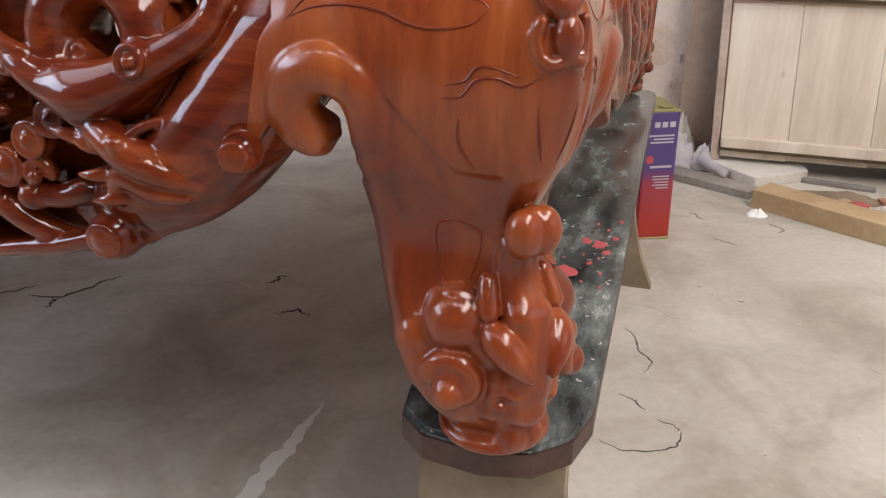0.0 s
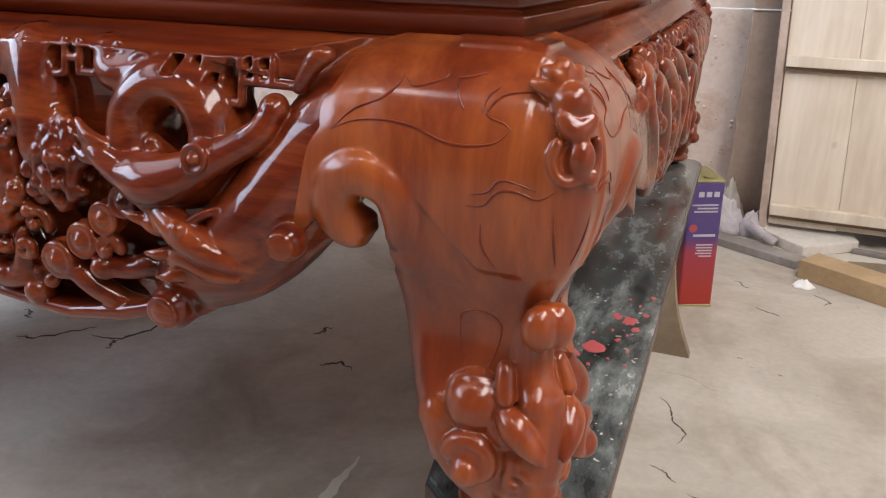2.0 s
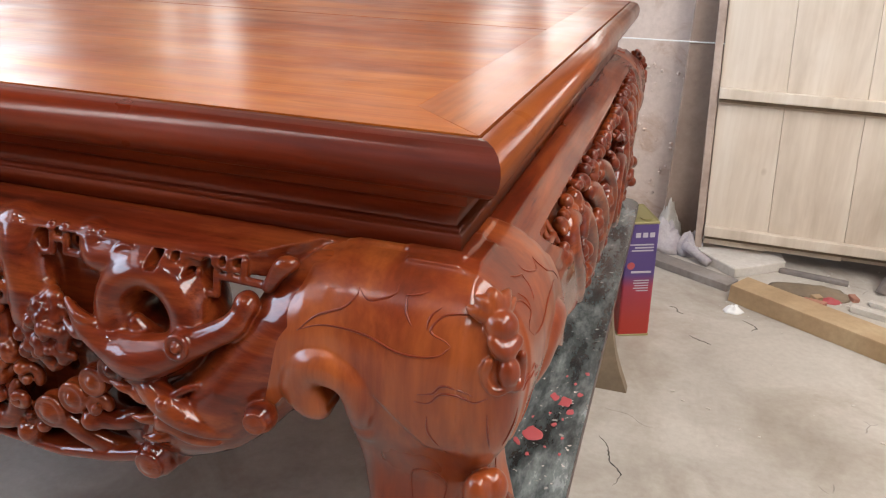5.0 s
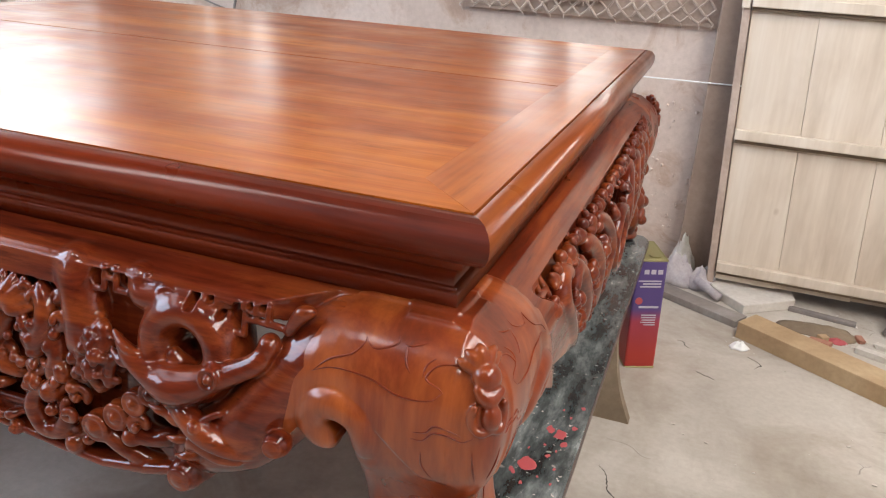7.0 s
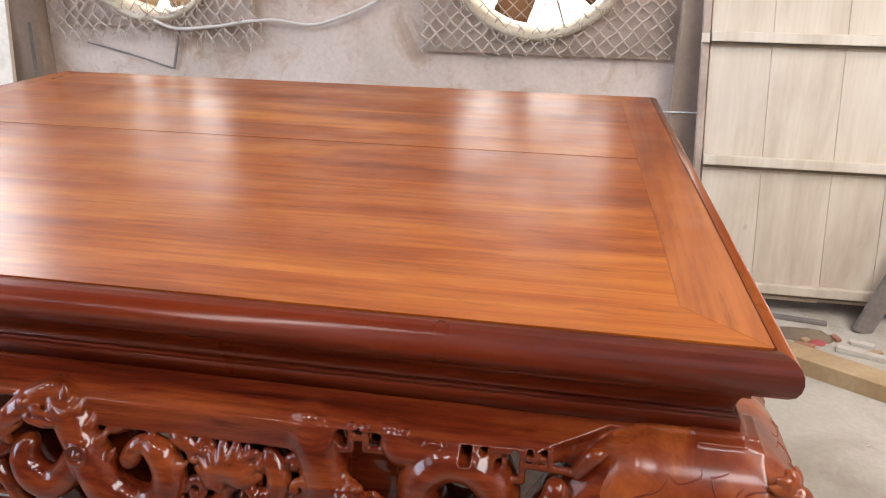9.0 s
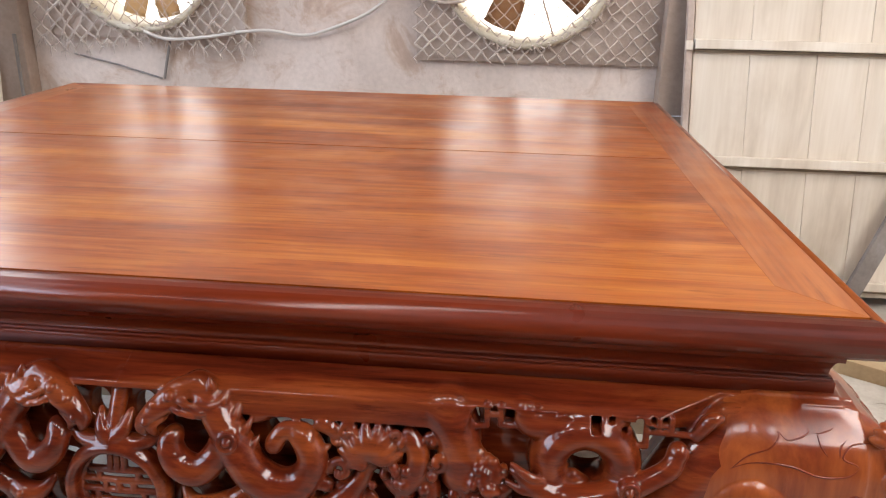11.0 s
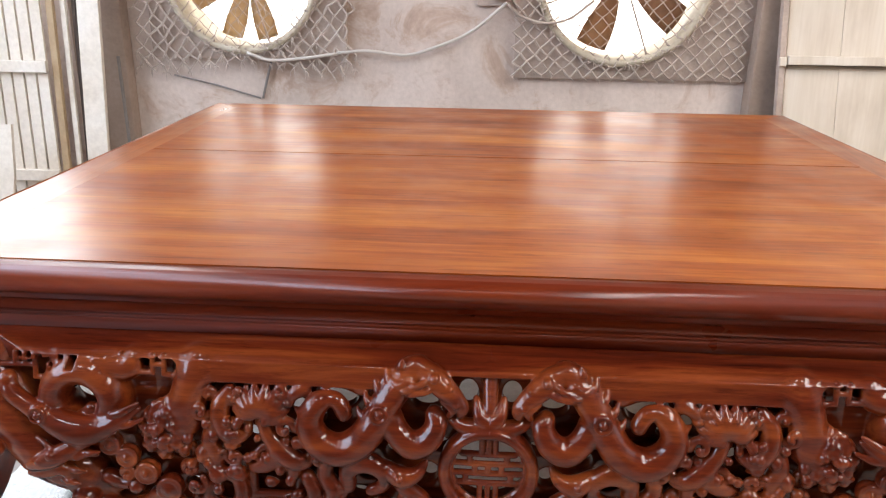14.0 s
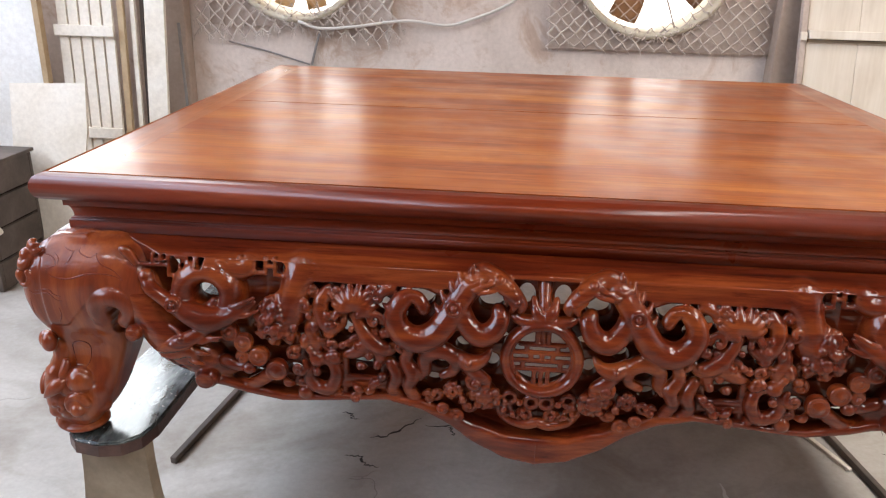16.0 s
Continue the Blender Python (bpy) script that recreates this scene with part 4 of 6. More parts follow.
    S([(0.548, 0.004, 0.780, 0.014), (0.560, 0.010, 0.765, 0.014), (0.590, 0.012, 0.770, 0.012), (0.640, 0.010, 0.768, 0.014), (0.672, 0.004, 0.776, 0.012)], 0.010)
    S([(0.742, 0.022, 0.746, 0.0095), (0.736, 0.030, 0.730, 0.0115), (0.712, 0.034, 0.714, 0.0120), (0.686, 0.036, 0.700, 0.0140), (0.655, 0.036, 0.684, 0.0195), (0.624, 0.036, 0.676, 0.0220), (0.596, 0.034, 0.680, 0.0175),
       (0.565, 0.038, 0.696, 0.011), (0.536, 0.032, 0.712, 0.004)], 0.004)
    B(0.744, 0.748, 0.0135, 0.024)
    coin(0.684, 0.706, 0.0145, 0.050)
    S([(0.575, 0.042, 0.704, 0.005), (0.556, 0.044, 0.712, 0.005), (0.535, 0.036, 0.722, 0.003)], 0.002)
    S([(0.572, 0.040, 0.690, 0.005), (0.552, 0.042, 0.690, 0.005), (0.530, 0.034, 0.696, 0.003)], 0.002)
    S([(0.624, 0.020, 0.690, 0.015), (0.614, 0.024, 0.706, 0.009)])
    # fretwork under the rail, with a spiral and a barred sign
    f, y0, y1, y2 = 0.0042, 0.786, 0.767, 0.748
    for u0, u1, z in ((0.668, 0.704, y2), (0.704, 0.735, y1), (0.735, 0.765, y1), (0.650, 0.682, y1), (0.628, 0.652, y2 + 0.006), (0.682, 0.706, y0)):
        S([(u0, 0.016, z, f), (u1, 0.016, z, f)], 0.001)
    for u, z0, z1 in ((0.668, y2, y0), (0.704, y2, y0), (0.735, y1, y0), (0.650, y1, y0), (0.682, y2, y1), (0.628, y2 + 0.006, y0), (0.719, y1, y0)):
        S([(u, 0.016, z0, f), (u, 0.016, z1, f)], 0.001)
    S([(0.765, 0.018, y1, 0.006), (0.780, 0.020, 0.790, 0.008), (0.792, 0.018, 0.795, 0.005)])
    coin(0.600, 0.770, 0.0175, 0.020)
    for a, e in (((0.578, 0.785), (0.552, 0.765)), ((0.566, 0.790), (0.540, 0.772)), ((0.500, 0.790), (0.500, 0.760)), ((0.518, 0.790), (0.518, 0.762)), ((0.500, 0.775), (0.518, 0.775)),
                 ((0.540, 0.762), (0.518, 0.762)), ((0.484, 0.758), (0.466, 0.786)), ((0.500, 0.760), (0.484, 0.758)), ((0.552, 0.765), (0.540, 0.762))):
        S([(a[0], 0.016, a[1], f), (e[0], 0.016, e[1], f)], 0.001)
    for u0, u1, z0, z1 in ((0.506, 0.513, 0.779, 0.787), (0.672, 0.680, 0.764, 0.772), (0.655, 0.664, 0.778, 0.786), (0.690, 0.700, 0.764, 0.785), (0.708, 0.716, 0.779, 0.787), (0.524, 0.536, 0.768, 0.785), (0.723, 0.732, 0.779, 0.787), (0.633, 0.646, 0.770, 0.786)):
        c.block((u0, -0.03, z0), (u1, 0.1, z1), 0.002, 0.001, True)
    # small curls, leaves and beads that fill the ground
    for i, (u, z, R) in enumerate(((0.192, 0.545, 0.015), (0.258, 0.640, 0.013), (0.310, 0.690, 0.014), (0.372, 0.700, 0.015), (0.392, 0.636, 0.014), (0.452, 0.586, 0.015), (0.470, 0.640, 0.015), (0.462, 0.612, 0.013),
                                   (0.120, 0.580, 0.013), (0.130, 0.522, 0.013), (0.440, 0.640, 0.014), (0.560, 0.600, 0.012), (0.452, 0.552, 0.012), (0.270, 0.672, 0.013), (0.180, 0.520, 0.010), (0.205, 0.535, 0.010),
                                   (0.345, 0.640, 0.013), (0.440, 0.712, 0.013), (0.430, 0.735, 0.010), (0.150, 0.500, 0.009), (0.345, 0.528, 0.008))):
        curl(u, z, R, 1.7 * i, 0.012 + 0.006 * (i % 3), 1 if i % 2 else -1)
    for i in range(30):
        u, z, a = 0.27 + 0.20 * rnd.random(), 0.545 + 0.165 * rnd.random(), rnd.random() * 6.28
        q = 0.016 + 0.010 * rnd.random()
        S([(u, 0.016, z, 0.0035), (u + 0.5 * q * math.cos(a), 0.028, z + 0.5 * q * math.sin(a), 0.0075), (u + q * math.cos(a + 0.3), 0.020, z + q * math.sin(a + 0.3), 0.002)], 0.0018)
    for i in range(52):
        u, z = 0.275 + 0.16 * rnd.random(), 0.628 + 0.075 * rnd.random()
        B(u, z, 0.0045 + 0.004 * rnd.random(), 0.018 + 0.016 * rnd.random(), 0.0014)
    for i in range(26):
        u, z = 0.02 + 0.15 * rnd.random(), 0.503 + 0.05 * rnd.random()
        B(u, z, 0.004 + 0.004 * rnd.random(), 0.012 + 0.012 * rnd.random(), 0.0014)
    v, q = c.surface()
    # swell of the apron
    w = np.clip((v[:, 0] - 0.72) / 0.07, 0, 1)
    v[:, 1] += (1 - w) * np.interp(v[:, 2], (0.42, 0.50, 0.58, 0.66, 0.74, 0.79, 0.81), (0.006, 0.018, 0.024, 0.018, 0.006, -0.004, 0.0)) + w * np.interp(v[:, 2], (0.74, 0.79), (0.011, 0.0))
    # the middle bellies out round the medallion
    mid = np.clip(1 - v[:, 0] / 0.36, 0, 1) ** 1.5 * np.interp(v[:, 2], (0.40, 0.70, 0.80), (1, 1, 0))
    v[:, 1] += 0.026 * mid
    v[:, 2] += 0.013 * mid
    return v, q


def carve_side(step):
    """The short apron: a smooth shoulder and flank round a field of deep clouds and beads."""
    c = Clay((-0.012, -0.060, 0.500), (0.665, 0.098, 0.814), step)
    rnd = random.Random(12)
    low = lambda u: np.interp(u, [0.0, 0.15, 0.30, 0.45, 0.55, 0.62, 0.67], [0.533, 0.548, 0.582, 0.620, 0.652, 0.690, 0.730])

    def face(u, z):
        return np.interp(z, [0.50, 0.54, 0.58, 0.61, 0.64, 0.67, 0.70, 0.73, 0.755, 0.775, 0.792, 0.803, 0.8095], [0.020, 0.032, 0.044, 0.050, 0.053, 0.055, 0.056, 0.055, 0.049, 0.038, 0.020, 0.002, -0.018]) + 0.016 * np.clip(1 - (u / 0.55) ** 2, 0, 1) * np.interp(z, [0.50, 0.62, 0.70, 0.79], [0.6, 1.0, 1.0, 0.0])

    def body(u, d, z):
        smooth = lambda t: np.clip(t, 0, 1) ** 2 * (3 - 2 * np.clip(t, 0, 1))
        edge = np.interp(z, [0.54, 0.60, 0.66, 0.70, 0.74, 0.77, 0.79], [0.20, 0.27, 0.38, 0.45, 0.53, 0.59, 0.615])
        pocket = smooth((edge - u) / 0.016) * smooth((0.785 - z) / 0.010) * smooth((z - low(u) - 0.008) / 0.012)
        s = np.maximum(np.maximum((d - face(u, z) + 0.042 * pocket) * 0.75, -0.045 - d), np.maximum(low(u) - z, z - 0.8095))
        return s
    c.field(body, 0.006)

    def P(u, z, r, lift=0.0):
        return (u, float(face(u, z)) - r * 0.75 + lift, z, r)
    # fretwork in the upper corner
    for a, b in (((0.600, 0.778), (0.560, 0.778)), ((0.585, 0.785), (0.585, 0.752)), ((0.560, 0.785), (0.560, 0.750)), ((0.585, 0.762), (0.540, 0.762)), ((0.540, 0.785), (0.540, 0.755))):
        c.stroke([P(*a, 0.0050, -0.008), P(*b, 0.0050, -0.008)], 0.001)
    # smooth scrolls that leave the flank
    c.stroke([P(0.36, 0.598, 0.012), P(0.405, 0.640, 0.018), P(0.455, 0.690, 0.020), P(0.490, 0.728, 0.017), P(0.475, 0.755, 0.014), P(0.445, 0.750, 0.012)], 0.005)
    c.stroke([P(0.25, 0.590, 0.012), P(0.300, 0.625, 0.018), P(0.330, 0.672, 0.021), P(0.370, 0.716, 0.020), P(0.400, 0.740, 0.015), P(0.420, 0.720, 0.010)], 0.004)
    c.stroke([P(0.12, 0.562, 0.012), P(0.170, 0.590, 0.017), P(0.215, 0.640, 0.020), P(0.240, 0.692, 0.020), P(0.280, 0.735, 0.017), P(0.315, 0.750, 0.011)], 0.004)
    c.stroke([P(0.02, 0.560, 0.012), P(0.070, 0.590, 0.018), P(0.110, 0.640, 0.019), P(0.120, 0.690, 0.018), P(0.160, 0.735, 0.016), P(0.200, 0.755, 0.011)], 0.004)
    # ring of the medallion
    c.ring((0.0, float(face(0.0, 0.65)) - 0.006, 0.655), 0.060, 0.010, 0.002, 1.4)
    for z in (0.672, 0.655, 0.638):
        c.stroke([P(-0.02, z, 0.0055, -0.010), P(0.045, z, 0.0055, -0.010)], 0.001)
    # beads, buds and leaves between them
    for u, z, r in ((0.545, 0.735, 0.0125), (0.520, 0.768, 0.0105), (0.495, 0.772, 0.0085), (0.455, 0.776, 0.0105), (0.415, 0.768, 0.0130), (0.375, 0.775, 0.0095), (0.340, 0.768, 0.0140), (0.300, 0.775, 0.0105), (0.255, 0.766, 0.0140), (0.215, 0.775, 0.0100),
                    (0.165, 0.768, 0.0130), (0.120, 0.772, 0.0120), (0.070, 0.768, 0.0140), (0.020, 0.772, 0.0120), (0.435, 0.705, 0.0110), (0.395, 0.690, 0.0140), (0.350, 0.640, 0.0120), (0.310, 0.700, 0.0150), (0.270, 0.665, 0.0130), (0.250, 0.620, 0.0120),
                    (0.200, 0.700, 0.0140), (0.180, 0.650, 0.0130), (0.150, 0.610, 0.0130), (0.320, 0.610, 0.0110), (0.090, 0.730, 0.0130), (0.220, 0.580, 0.0110), (0.060, 0.572, 0.0120), (0.120, 0.590, 0.0110)):
        c.ball(P(u, z, r, 0.004)[:3], r, 0.0018)
        for i in range(3):
            a, q = rnd.random() * 6.28, r * (0.9 + 0.4 * rnd.random())
            w, h, b = u + q * math.cos(a), z + q * math.sin(a), r * (0.35 + 0.25 * rnd.random())
            if h < 0.780:
                c.ball(P(w, h, b, 0.003)[:3], b, 0.0015)
    for i in range(46):
        z = 0.575 + 0.19 * rnd.random()
        u = float(np.interp(z, [0.54, 0.60, 0.66, 0.70, 0.74, 0.77], [0.20, 0.26, 0.36, 0.43, 0.51, 0.57])) * rnd.random()
        a, q = rnd.random() * 6.28, 0.016 + 0.012 * rnd.random()
        c.stroke([P(u, z, 0.0045, -0.010), P(u + 0.5 * q * math.cos(a), z + 0.5 * q * math.sin(a), 0.0085, -0.002), P(u + q * math.cos(a + 0.5), min(z + q * math.sin(a + 0.5), 0.782), 0.003, -0.008)], 0.0018)
    return c.surface()


def apron_mesh(name, v, q):
    w = v[:, 0] > -0.004
    keep = w[q].all(1)
    v[:, 0] = np.maximum(v[:, 0], 0)
    q = q[keep]
    vv = np.concatenate([v, v * np.array([-1, 1, 1])])
    qq = np.concatenate([q, q[:, ::-1] + len(v)])
    co = np.stack([vv[:, 0], -vv[:, 1], vv[:, 2] - BENCH_Z], 1)
    return quad_mesh(name, co, qq, CARVED)


apron_long, apron_short = apron_mesh("apron", *carve(0.0019)), apron_mesh("apron_short", *carve_side(0.0022))
AP = 0.048                       # the apron stands this far before the waist
kx = (HX - 0.10) / (HY - 0.10)
# side aprons are turned slightly to follow the skew fitted to the view
for me, m, what in ((apron_long, pose(-0.012, -HY - AP, 0), "openwork apron carved with dragons, coins and a medallion"),
                    (apron_short, pose(-0.022, HY + AP, 0, 0, 0, 180) @ Matrix.Diagonal((kx, 1, 1, 1)), "carved apron with clouds and beads"),
                    (apron_short, pose(HX + AP - 0.025, 0, 0, 0, 0, 91.33), "side apron with a smooth shoulder over carved clouds and beads"),
                    (apron_short, pose(-HX - AP + 0.003, 0, 0, 0, 0, -89.6), "side apron with a smooth shoulder over carved clouds and beads")):
    ob = new("apron", me)
    ob.parent, ob.matrix_basis = table, m
    ob["label"] = what


# lines cut into the knee and shin, as (p, z)
ENGRAVED = [
    [(-0.129, 0.739), (-0.110, 0.757), (-0.085, 0.768), (-0.074, 0.779), (-0.073, 0.786)], [(-0.073, 0.785), (-0.062, 0.778), (-0.047, 0.781), (-0.037, 0.786), (-0.037, 0.791)],
    [(-0.028, 0.786), (-0.017, 0.787), (-0.006, 0.791)], [(-0.129, 0.740), (-0.107, 0.749), (-0.079, 0.752), (-0.053, 0.749), (-0.029, 0.741), (-0.007, 0.740), (0.012, 0.744), (0.023, 0.754)],
    [(0.023, 0.754), (0.017, 0.758), (0.006, 0.761), (0.003, 0.766), (0.013, 0.777), (0.034, 0.780), (0.052, 0.777)], [(0.008, 0.782), (0.0, 0.774), (-0.001, 0.763)],
    [(-0.026, 0.785), (-0.023, 0.774), (-0.015, 0.764)], [(-0.008, 0.694), (0.006, 0.696), (0.017, 0.708), (0.031, 0.710), (0.047, 0.705), (0.060, 0.712)],
    [(-0.005, 0.703), (0.009, 0.707), (0.017, 0.716), (0.027, 0.717), (0.047, 0.711)], [(0.060, 0.695), (0.061, 0.667), (0.062, 0.650)], [(0.004, 0.681), (0.005, 0.658), (0.021, 0.634)],
    [(-0.011, 0.532), (-0.021, 0.552), (-0.023, 0.580), (-0.013, 0.590), (0.004, 0.589), (0.014, 0.578), (0.011, 0.554), (0.004, 0.536)],
]


# carved leg: p and q outward from the corner of the waist
def leg_mesh(step):
    c = Clay((-0.232, -0.232, 0.376), (0.122, 0.122, 0.814), step)
    zk = np.array([0.376, 0.392, 0.405, 0.430, 0.465, 0.505, 0.545, 0.575, 0.605, 0.640, 0.670, 0.700, 0.730, 0.755, 0.775, 0.792, 0.803, 0.8095])
    outer = np.array([0.050, 0.054, 0.064, 0.074, 0.077, 0.066, 0.051, 0.047, 0.056, 0.072, 0.080, 0.084, 0.083, 0.077, 0.066, 0.048, 0.030, 0.010])
    inner = np.array([0.006, 0.002, -0.013, -0.034, -0.052, -0.066, -0.079, -0.086, -0.090, -0.094, -0.096, -0.100, -0.104, -0.106, -0.106, -0.106, -0.106, -0.106])
    tab = spline(list(zip(zk, outer, inner)), 8)
    zk, outer, inner = tab[:, 0], tab[:, 1], tab[:, 2]

    def shaft(p, q, z):
        o, i = np.interp(z, zk, outer), np.interp(z, zk, inner)
        m, h, r = (o + i) / 2, (o - i) / 2, np.interp(z, [0.60, 0.70], [0.026, 0.030])
        a, b = np.abs(p - m) - h + r, np.abs(q - m) - h + r
        s = np.sqrt(np.maximum(a, 0) ** 2 + np.maximum(b, 0) ** 2) + np.minimum(np.maximum(a, b), 0) - r
        return np.maximum(s * 0.85, z - 0.8095)
    c.field(shaft, 0.004)

    # the knee's faces run on into the aprons
    def wing(swap):
        def shape(p, q, z):
            if swap:
                p, q = q, p
            top = np.interp(p, [-0.232, -0.205, -0.184, -0.169, -0.150, -0.128, -0.105], [0.650, 0.697, 0.733, 0.760, 0.785, 0.802, 0.8095])
            low = np.interp(p, [-0.232, -0.168, -0.145, -0.125, -0.060, 0.0], [0.600, 0.636, 0.664, 0.700, 0.705, 0.640])
            face = np.interp(z + 0.75 * (0.8095 - top), zk, outer) * np.interp(p, [-0.232, -0.205, -0.160], [0.80, 0.97, 1.0])
            s = np.maximum(np.maximum((q - face) * 0.8, (z - top) * 0.75), np.maximum(low - z, -0.040 - q))
            return np.maximum(np.maximum(s, p - 0.03), -0.230 - p)
        return shape
    c.field(wing(False), 0.010)
    c.field(wing(True), 0.010)

    def both(kind, pts, **kw):
        for swap in (0, 1):
            pp = [((b, a) if swap else (a, b)) + tuple(rest) for a, b, *rest in pts]
            if kind == "s":
                c.stroke(pp, **kw)
            else:
                for a, b, z, r in pp:
                    c.ball((a, b, z), r, **kw)
    # ram's horn under the shoulder
    both("s", [(-0.108, 0.058, 0.654, 0.015), (-0.121, 0.064, 0.656, 0.0195), (-0.133, 0.069, 0.676, 0.0205), (-0.122, 0.072, 0.699, 0.0210), (-0.098, 0.074, 0.707, 0.0215), (-0.074, 0.073, 0.698, 0.0210), (-0.066, 0.069, 0.677, 0.0205), (-0.067, 0.062, 0.654, 0.0180)], k=0.0022)
    both("s", [(-0.066, 0.055, 0.636, 0.016), (-0.064, 0.03, 0.630, 0.016), (-0.064, -0.02, 0.628, 0.016)], k=0.006)
    both("s", [(-0.098, -0.2, 0.680, 0.008), (-0.098, 0.2, 0.680, 0.008)], k=0.003, cut=True)
    for z, r in ((0.670, 0.010), (0.656, 0.0085), (0.640, 0.011), (0.625, 0.013)):
        both("s", [(-0.095, -0.2, z, r), (-0.095, 0.2, z, r)], k=0.003, cut=True)
    # cloud scrolls of the foot
    both("b", [(0.000, 0.056, 0.508, 0.0300), (-0.034, 0.050, 0.486, 0.0250), (0.026, 0.058, 0.490, 0.0225), (0.052, 0.062, 0.520, 0.0140)], k=0.0016)
    both("s", [(0.000 + 0.026 * math.cos(2.9 - 0.42 * i), 0.066 - 0.010 * abs(i - 3) / 3, 0.508 + 0.026 * math.sin(2.9 - 0.42 * i), 0.0042) for i in range(7)], k=0.0016)
    both("b", [(0.004, 0.060, 0.462, 0.0310), (-0.030, 0.048, 0.450, 0.0200), (0.060, 0.050, 0.405, 0.0140)], k=0.0020)
    both("s", [(-0.040, 0.062, 0.470, 0.0040), (-0.052, 0.056, 0.486, 0.0046), (-0.044, 0.058, 0.503, 0.0046), (-0.030, 0.064, 0.508, 0.0036)], k=0.0014)
    both("b", [(0.042, 0.062, 0.464, 0.0200), (0.032, 0.062, 0.438, 0.0180), (0.060, 0.058, 0.436, 0.0170)], k=0.003)
    both("s", [(0.004 + 0.0215 * (1 - 0.05 * i) * math.cos(2.9 - 0.58 * i), 0.079 + 0.0008 * i, 0.462 + 0.0215 * (1 - 0.05 * i) * math.sin(2.9 - 0.58 * i), 0.0098 - 0.0005 * i) for i in range(8)], k=0.0012)
    both("b", [(0.001, 0.084, 0.453, 0.0150)], k=0.0010)
    both("s", [(0.044 + 0.011 * (1 - 0.06 * i) * math.cos(0.5 + 0.7 * i), 0.077, 0.450 + 0.011 * (1 - 0.06 * i) * math.sin(0.5 + 0.7 * i), 0.0048) for i in range(7)], k=0.0014)
    both("s", [(0.024, 0.060, 0.546, 0.0080), (0.026, 0.066, 0.535, 0.0085), (0.029, 0.072, 0.524, 0.0080)], k=0.0012)
    both("s", [(0.028, 0.072, 0.512, 0.0060), (0.040, 0.077, 0.502, 0.0140), (0.054, 0.081, 0.490, 0.0105), (0.068, 0.082, 0.476, 0.0030)], k=0.0014)
    # bud over the foot and its strands, on the corner
    for a, b in ((0.055, 0.055), (0.063, 0.051), (0.051, 0.063)):
        c.ball((a, b, 0.591), 0.0150, 0.0010, False, (1, 1, 1.35))
    c.stroke([(0.040, 0.040, 0.572, 0.013), (0.044, 0.044, 0.540, 0.0155), (0.054, 0.054, 0.505, 0.020), (0.058, 0.058, 0.455, 0.019)], 0.006)
    for a, b in ((0.051, 0.051), (0.056, 0.044), (0.044, 0.056)):
        c.stroke([(a, b, 0.580, 0.0055), (a - 0.001, b - 0.001, 0.556, 0.0050), (a + 0.006, b + 0.006, 0.528, 0.0046), (a + 0.016, b + 0.016, 0.496, 0.0014)], 0.0014)
    # rosette on the corner of the knee
    c.ball((0.063, 0.063, 0.775), 0.0155, 0.0010)
    for a, b, z in ((0.034, 0.066, 0.788), (0.040, 0.062, 0.797), (0.050, 0.054, 0.802), (0.062, 0.040, 0.797), (0.066, 0.034, 0.788)):
        c.stroke([(0.058, 0.058, 0.780, 0.0085), ((a + 0.058) / 2, (b + 0.058) / 2 + 0.003, z - 0.004, 0.0075), (a, b, z, 0.0035)], 0.0010)
    c.stroke([(0.060, 0.076, 0.766, 0.0060), (0.070, 0.074, 0.757, 0.0090), (0.078, 0.064, 0.764, 0.0060)], 0.0012)
    for swap in (0, 1):
        ring = [(0.068 + 0.0125 * math.cos(t), 0.0825 - 0.010 * max(0.0, math.cos(t)), 0.737 + 0.0165 * math.sin(t), 0.0042) for t in (2.4, 3.1, 3.9, 4.7, 5.5, 6.2)]
        c.stroke([(b, a, z, r) if swap else (a, b, z, r) for a, b, z, r in ring], 0.0012)
    c.ball((0.075, 0.075, 0.738), 0.0105, 0.0015, False, (1, 1, 1.4))
    # turned pad
    c.ball((0.026, 0.026, 0.394), 0.050, 0.003, False, (1, 1, 0.30))

    v, q = c.surface()
    inside = c.f < 0

    # raised lines along the front and the side face
    bm = bmesh.new()
    for line in ENGRAVED:
        pts = []
        for p, z in spline(line, 7):
            i, k = int(round((p - c.lo[0]) / c.step)), int(round((z - c.lo[2]) / c.step))
            col = np.nonzero(inside[i, :, k])[0]
            if len(col):
                j = min(col[-1], c.n[1] - 2)
                a, b = c.f[i, j, k], c.f[i, j + 1, k]
                pts.append((p, c.lo[1] + c.step * (j + a / (a - b)), z))
        ys = np.convolve(np.pad([t[1] for t in pts], 2, mode="edge"), np.ones(5) / 5, "valid")
        rs = [0.0003 + 0.0010 * math.sin(math.pi * i / (len(pts) - 1)) for i in range(len(pts))]
        for swap in (0, 1):
            tube(bm, [((y, p, z) if swap else (p, y, z)) for (p, _, z), y in zip(pts, ys)], rs, 6)
    for w in bm.verts:
        w.co = (w.co.x + 0.012, -w.co.y - 0.012, w.co.z - BENCH_Z)
    bmesh.ops.recalc_face_normals(bm, faces=bm.faces)
    eng = bpy.data.meshes.new("engraving")
    bm.to_mesh(eng)
    bm.free()
    eng.shade_smooth()
    eng.materials.append(EDGE_X)
    return eng, quad_mesh("leg", np.stack([v[:, 0] + 0.012, -v[:, 1] - 0.012, v[:, 2] - BENCH_Z], 1), q, LEG)


